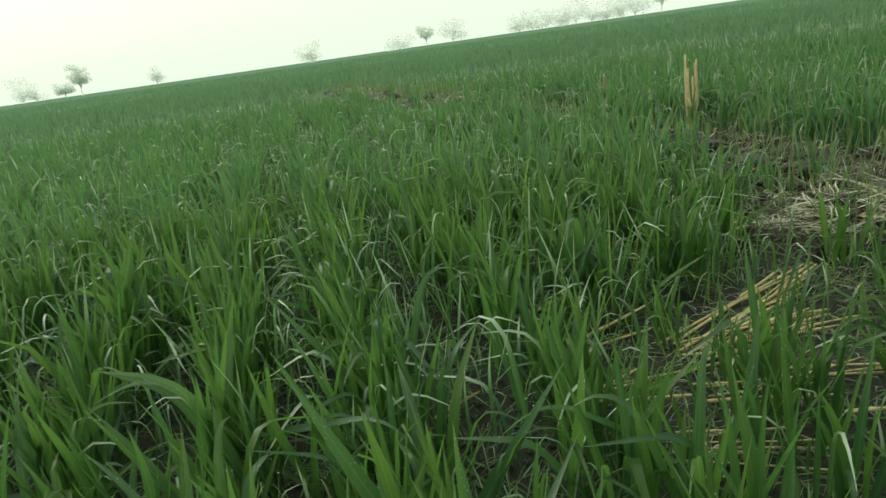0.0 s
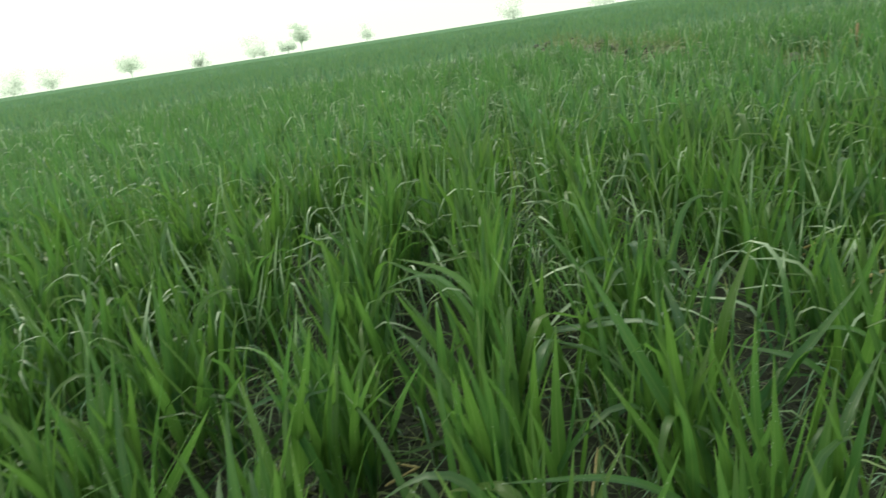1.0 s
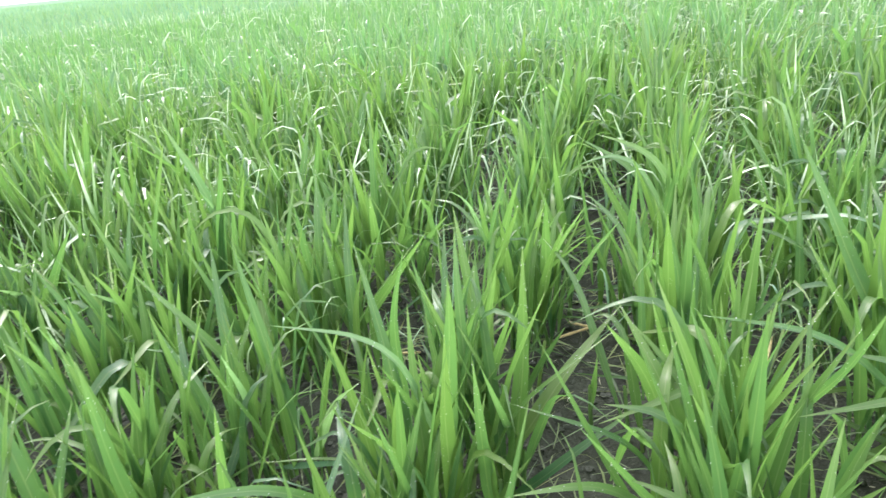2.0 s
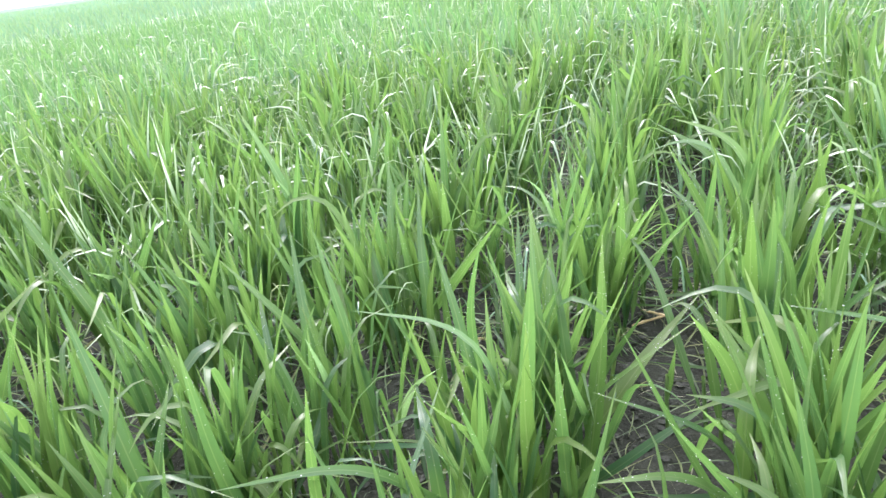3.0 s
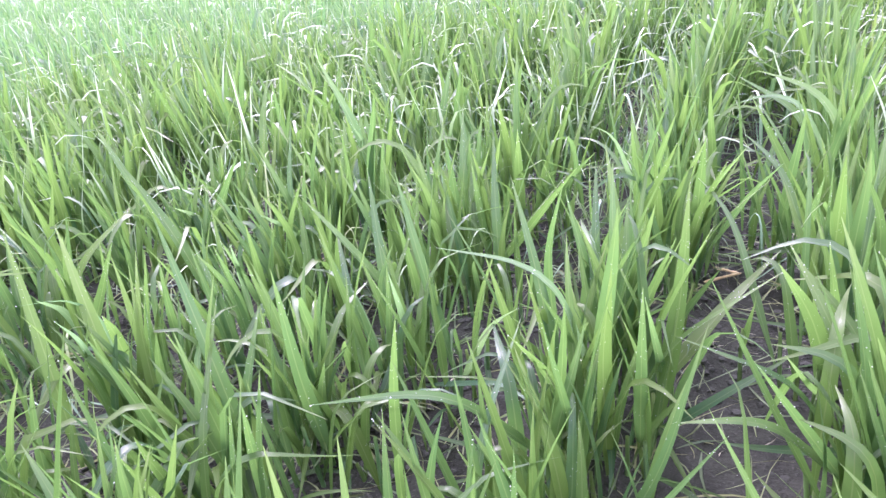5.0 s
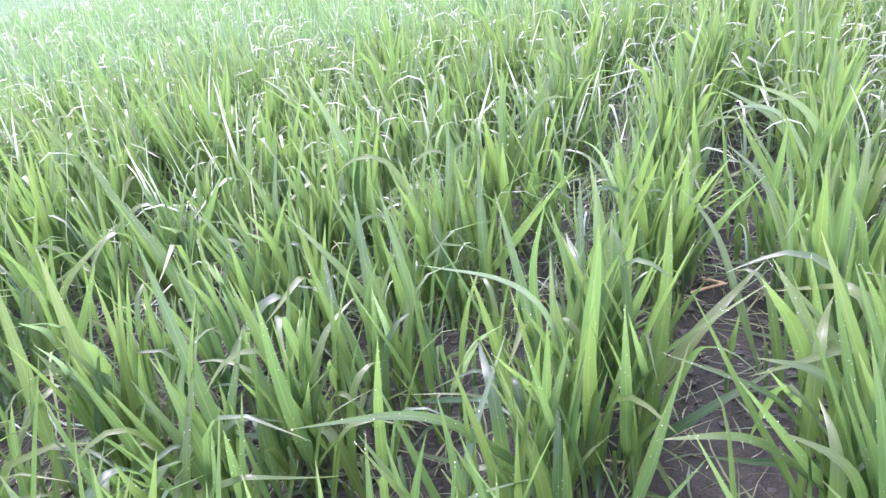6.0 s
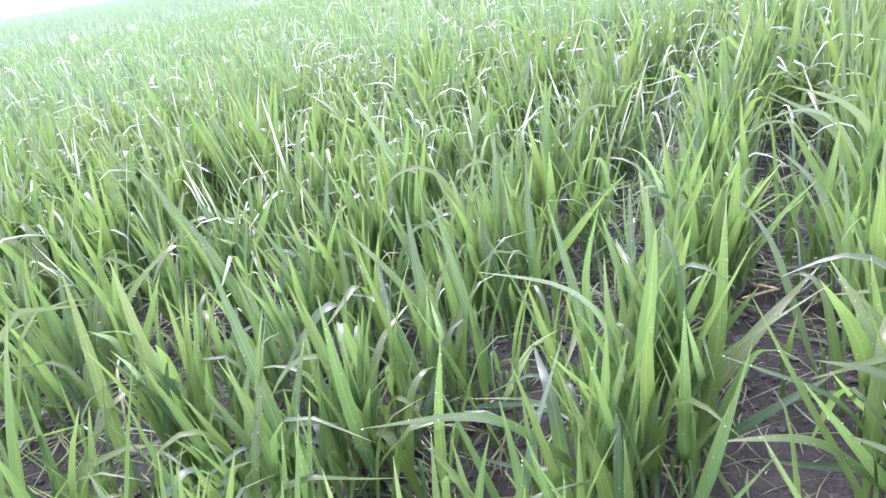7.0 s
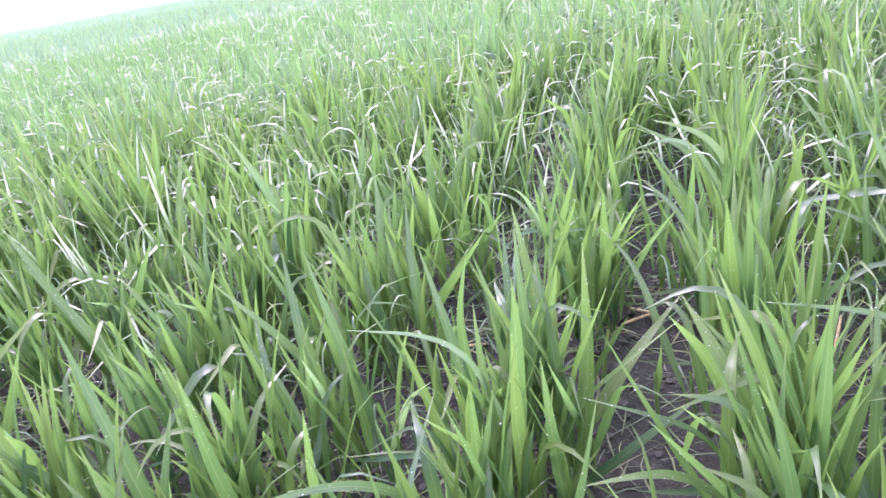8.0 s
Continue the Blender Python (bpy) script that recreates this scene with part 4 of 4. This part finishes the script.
def clods(name, count, places, size, label, mat=CLOD):
    shapes = [lump((0, 0, 0), 1.0, k) for k in range(12)]
    vs, fs, n = [], [], 0
    for k in range(count):
        x, y = places()
        v, f = shapes[k % 12]
        r = size * rng.uniform(0.3, 1.0) ** 2 + 0.002
        t = rng.uniform(0, 6.283)
        c, s = math.cos(t), math.sin(t)
        z = float(relief(np.array([x]), np.array([y]))[0]) + r * 0.25
        vs.append(np.c_[v[:, 0] * c - v[:, 1] * s, v[:, 0] * s + v[:, 1] * c, v[:, 2]] * r + np.array([x, y, z]))
        fs.append(f + n)
        n += len(v)
    return tagged(new(name, mesh_of(name, np.concatenate(vs), np.concatenate(fs), None, mat, flat=True)), label, "soil", kind="stuff")


def anywhere():
    a, r = radians(rng.uniform(-72, 60)), math.sqrt(rng.uniform(0.04, 6.0))
    return r * math.sin(a), r * math.cos(a)


def close_by():
    a, r = radians(rng.uniform(-72, 40)), math.sqrt(rng.uniform(0.06, 1.4))
    return r * math.sin(a), r * math.cos(a)


def on_bund():
    cx, cy, rx, ry = BARE[rng.integers(5)]
    return rng.normal(cx, rx * 0.5), rng.normal(cy, ry * 0.5)


def on_far_bund():
    cx, cy, rx, ry = BARE[4 + rng.integers(len(BARE) - 4)]
    return rng.normal(cx, rx * 0.5), rng.normal(cy, ry * 0.5)


clods("soil_crumbs", 4500, anywhere, 0.0055, "small dark crumbs of damp soil", DAMP)
clods("fine_crumbs", 5500, close_by, 0.0038, "fine black crumbs of wet soil", DAMP)
clods("far_bund_clods", 60, on_far_bund, 0.07, "dark clods on the bare strip of the bund", DAMP)
clods("bund_clods", 2600, on_bund, 0.020, "grey-brown clods of dry earth on the bund")


def straw(x0, y0, x1, y1, r=0.0027, lift=0.0):
    """A dry stalk lying on the soil, with a node or two and a ragged end."""
    a = Vector((x0, y0, float(relief(np.array([x0]), np.array([y0]))[0]) + r + 0.003 + lift))
    d = Vector((x1, y1, float(relief(np.array([x1]), np.array([y1]))[0]) + r + 0.003 + lift + 0.012)) - a
    side = Vector((-d.y, d.x, 0)) * rng.uniform(-0.02, 0.02)
    n = 9
    pts = [tuple(d * (i / n) + side * math.sin(math.pi * i / n)) for i in range(n + 1)]
    rad = [r * (0.55 if i in (0, n) else 1.25 if i % 4 == 3 else 1.0) * (1 - 0.25 * i / n) for i in range(n + 1)]
    v, q, u = tube(pts, rad, 6)
    ob = new("straw_stalk", mesh_of("straw_stalk", v, q, u, STRAW))
    ob.matrix_basis = pose(*a)
    return tagged(ob, "dry yellow straw stalk lying on the soil among wheat", "straw", "straw stalks on the soil")


# the sheaf of stalks beside the bund: two loose bundles, and stalks strewn below them
SHEAF = [(0.90, 1.180, 1.25, 1.315, 14, 0.026, 0.0034), (0.88, 1.150, 1.14, 1.140, 15, 0.024, 0.0034), (0.80, 1.08, 1.02, 1.00, 5, 0.06, 0.0024), (0.82, 0.98, 1.04, 0.90, 5, 0.06, 0.0022), (0.70, 0.93, 0.88, 0.85, 4, 0.05, 0.0022), (0.66, 1.10, 0.84, 1.07, 3, 0.05, 0.0024)]
for ax, ay, bx, by, count, wide, thick in SHEAF:
    for k in range(count):
        i, j = sorted(rng.uniform(0, 1, 2))
        i, j = i - 0.24, j + 0.16
        ox, oy = rng.normal(0, wide, 2)
        straw(ax + (bx - ax) * i + ox * 0.4, ay + (by - ay) * i + oy * 0.6, ax + (bx - ax) * j + ox * 0.4, ay + (by - ay) * j + oy * 0.6 + rng.normal(0, wide * 0.8), thick * rng.uniform(0.55, 1.0), 0.002 + 0.030 * rng.uniform(0, 1) ** 2)
# single stalks
for ends in [(0.630, 1.360, 0.862, 1.474), (1.006, 1.453, 1.167, 1.503), (0.698, 1.245, 0.859, 1.281), (0.634, 1.035, 0.752, 0.962), (0.753, 0.963, 0.895, 0.904), (0.907, 0.869, 0.975, 0.815)]:
    straw(*ends, 0.003, 0.036)
for ends in [
        (0.655, 1.419, 0.894, 1.550), (1.023, 1.518, 1.205, 1.589), (0.728, 1.267, 0.850, 1.252), (0.843, 1.104, 0.896, 1.090),
        (0.796, 1.057, 0.927, 1.002), (0.779, 1.010, 0.873, 0.971), (0.718, 0.972, 0.760, 0.919), (0.681, 0.941, 0.765, 0.859),
        (0.904, 1.010, 0.973, 0.997), (0.944, 0.914, 0.969, 0.881), (0.412, 1.167, 0.500, 1.194), (0.446, 1.306, 0.485, 1.326),
        (0.988, 1.074, 0.934, 1.059), (0.630, 0.898, 0.714, 0.845), (0.661, 1.120, 0.699, 1.063)]:
    straw(*ends)
for ends in [
        (-0.042, 0.889, 0.003, 0.912), (-0.034, 0.937, 0.002, 0.910), (-0.619, 0.830, -0.617, 0.779), (-0.639, 0.788, -0.572, 0.792),
        (-0.616, 0.847, -0.592, 0.757), (0.185, 0.754, 0.217, 0.857), (0.200, 0.797, 0.231, 0.910), (-0.228, 0.837, -0.258, 0.806)]:
    straw(*ends, 0.0022)


def earth_clod(x, y, r, seed):
    """A broken lump of dry earth."""
    bm = bmesh.new()
    bmesh.ops.create_icosphere(bm, subdivisions=3, radius=1)
    for p in bm.verts:
        n = p.co + Vector((seed * 3.1, 0, 0))
        p.co *= r * (1 + 0.5 * noise.noise(n * 1.3) + 0.4 * noise.noise(n * 3.1) + 0.25 * noise.noise(n * 7.0))
        p.co.z *= 0.6
    me = bpy.data.meshes.new("earth_clod")
    bm.to_mesh(me)
    bm.free()
    me.materials.append(CLOD)
    ob = new("earth_clod", me)
    ob.matrix_basis = pose(x, y, float(relief(np.array([x]), np.array([y]))[0]) + r * 0.15, 0, 0, seed * 57)
    return tagged(ob, "broken grey-brown clod of earth on the bund", "clod", "clods on the bund")


for k in range(34):
    cx, cy, rx, ry = BARE[k % 4]
    earth_clod(cx + rng.normal(0, rx * 0.5), cy + rng.normal(0, ry * 0.45), rng.uniform(0.025, 0.065), k + 1)


def charcoal(x, y, r, seed):
    v, f = lump((0, 0, 0), r, seed, 0.55)
    ob = new("charcoal_lump", mesh_of("charcoal_lump", v, f, None, CHAR))
    ob.data.polygons.foreach_set("use_smooth", np.zeros(len(f), bool))
    ob.matrix_basis = pose(x, y, float(relief(np.array([x]), np.array([y]))[0]) + r * 0.35, 0, 0, seed * 40)
    return tagged(ob, "black charred lump of burnt straw on the bund", "charcoal", "charred lumps")


for k, (x, y, r) in enumerate([(1.69, 2.06, 0.06), (1.705, 2.50, 0.07), (1.82, 2.44, 0.05), (1.88, 2.63, 0.05), (1.61, 1.54, 0.05), (1.89, 1.81, 0.055), (1.62, 2.53, 0.04), (1.735, 3.49, 0.05), (1.72, 1.60, 0.04), (1.78, 2.28, 0.035)]):
    charcoal(x, y, r, k + 3)


def stubble(x, y, stalks, mat=STRAW):
    """Old stalks still standing on one root: each foot x, lean x, lean y, height and radius."""
    ob = new("stubble")
    ob.matrix_basis = pose(x, y, float(relief(np.array([x]), np.array([y]))[0]))
    tagged(ob, "tuft of dry broken brown stalks standing above the wheat", "stubble", "standing stubble")
    for foot, lx, ly, h, r in stalks:
        pts = [(foot * 0.55, 0, -0.02), (foot * 0.8, ly * 0.2, h * 0.2), (foot, ly * 0.4, h * 0.42), (foot + lx * 0.4, ly * 0.8, h * 0.7), (foot + lx * 0.8, ly, h * 0.96), (foot + lx, ly, h)]
        v, q, u = tube(pts, [r * 1.2, r * 1.1, r, r * 0.95, r * 0.8, r * 0.35], 8)
        part("stalk", mesh_of("stalk", v, q, u, mat), ob)


stubble(2.19, 3.10, [(-0.032, 0.0, 0.0, 0.355, 0.0065), (-0.010, 0.004, 0.02, 0.29, 0.005), (0.008, 0.003, 0.01, 0.25, 0.005), (0.022, -0.006, 0.0, 0.31, 0.0055), (0.032, 0.008, 0.02, 0.325, 0.006), (0.0, -0.05, -0.02, 0.16, 0.010)])
stubble(2.30, 4.20, [(-0.02, 0.0, 0.0, 0.215, 0.012), (0.012, 0.01, 0.01, 0.24, 0.010), (0.03, 0.02, 0.0, 0.18, 0.011)], OLD_STALK)

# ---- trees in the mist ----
# near-white colour and transparency stand in for the mist before the trees
MIST_NEAR = mist_material("mist_tinted_foliage", (0.90, 0.92, 0.89), 0.40)
MIST_FAR = mist_material("pale_mist_tinted_foliage", (0.97, 0.98, 0.96), 0.70)
MIST_WOOD = mist_material("mist_tinted_bark", (0.90, 0.91, 0.89), 0.35)


def tree(azimuth, distance, height, spread, seed, faint=False, trunk=0.35):
    g = np.random.default_rng(seed)
    ob = new("tree")
    a = radians(azimuth)
    ob.matrix_basis = pose(distance * math.sin(a), distance * math.cos(a), 0.1, 0, 0, g.uniform(0, 360))
    tagged(ob, "pale tree standing far off in the morning mist" if faint else "grey tree with an open crown in the mist", "tree", "trees on the horizon")
    bole = height * trunk
    wood = [tube([(0, 0, -0.3), (0.1, 0, bole * 0.5), (0.15, 0.1, bole), (0.3, 0.1, height * 0.75)], [0.2, 0.17, 0.14, 0.05], 7)]
    tips = [(0.3, 0.1, height * 0.78)]
    for k in range(9):
        t, up = g.uniform(0, 6.283), g.uniform(0.3 if faint else 0.5, 0.92)
        reach = spread * g.uniform(0.45, 1.0)
        start = (0.15, 0.1, bole * g.uniform(0.8, 1.25))
        end = (math.cos(t) * reach, math.sin(t) * reach, height * (up - 0.25 * (reach / spread - 0.5)))
        mid = tuple((p * 0.5 + q * 0.5) + w for p, q, w in zip(start, end, (0, 0, height * 0.06)))
        wood.append(tube([start, mid, end], [0.13, 0.08, 0.03], 5))
        tips.append(end), tips.append(mid)
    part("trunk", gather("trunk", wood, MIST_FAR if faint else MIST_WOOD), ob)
    vs, qs, n = [], [], 0
    for tip in tips:
        for k in range(g.integers(60, 86)):
            c = np.array(tip) + np.clip(g.normal(0, 1, 3), -1.4, 1.4) * spread * np.array([0.21, 0.21, 0.17])
            e1, e2 = g.normal(0, 1, 3), g.normal(0, 1, 3)
            r = g.uniform(0.22, 0.6)
            e1, e2 = e1 / np.linalg.norm(e1) * r, e2 / np.linalg.norm(e2) * r
            vs += [c - e1, c - e2 * 0.6, c + e1, c + e2 * 0.6]
            qs.append((n, n + 1, n + 2, n + 3))
            n += 4
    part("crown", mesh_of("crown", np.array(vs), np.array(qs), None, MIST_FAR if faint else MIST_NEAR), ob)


for k, (azimuth, h, spread, faint) in enumerate([
        (-33.8, 6.0, 2.4, True), (-31.4, 5.8, 2.8, True), (-26.0, 6.2, 3.0, False), (-21.0, 4.4, 1.8, True), (-17.0, 7.2, 3.2, True),
        (-16.2, 5.6, 2.6, True), (-13.2, 8.0, 1.9, False), (-14.3, 4.0, 2.0, False), (-8.0, 6.2, 2.6, True), (3.8, 5.2, 2.6, True),
        (10.9, 4.2, 3.2, True), (13.1, 7.2, 2.0, False), (15.2, 6.2, 2.8, True), (20.6, 5.0, 2.8, True), (22.6, 5.8, 3.2, True),
        (21.6, 5.0, 3.0, True), (23.8, 5.6, 3.4, True), (26.2, 5.8, 3.4, True), (28.4, 6.0, 3.4, True), (25.0, 7.0, 3.8, True), (27.4, 6.4, 3.4, True), (29.5, 6.6, 3.4, True), (31.4, 8.0, 2.4, False)]):
    tree(azimuth + 0.5, 215 + 25 * (k % 3), h * 1.15, spread * 1.5, 50 + k, faint, 0.10 if faint else 0.24)

# the stand behind is as close as the rest
for each in ("wheat_crop_beside", "wheat_crop_around"):
    field_behind(each, "close green wheat rows going on all round")
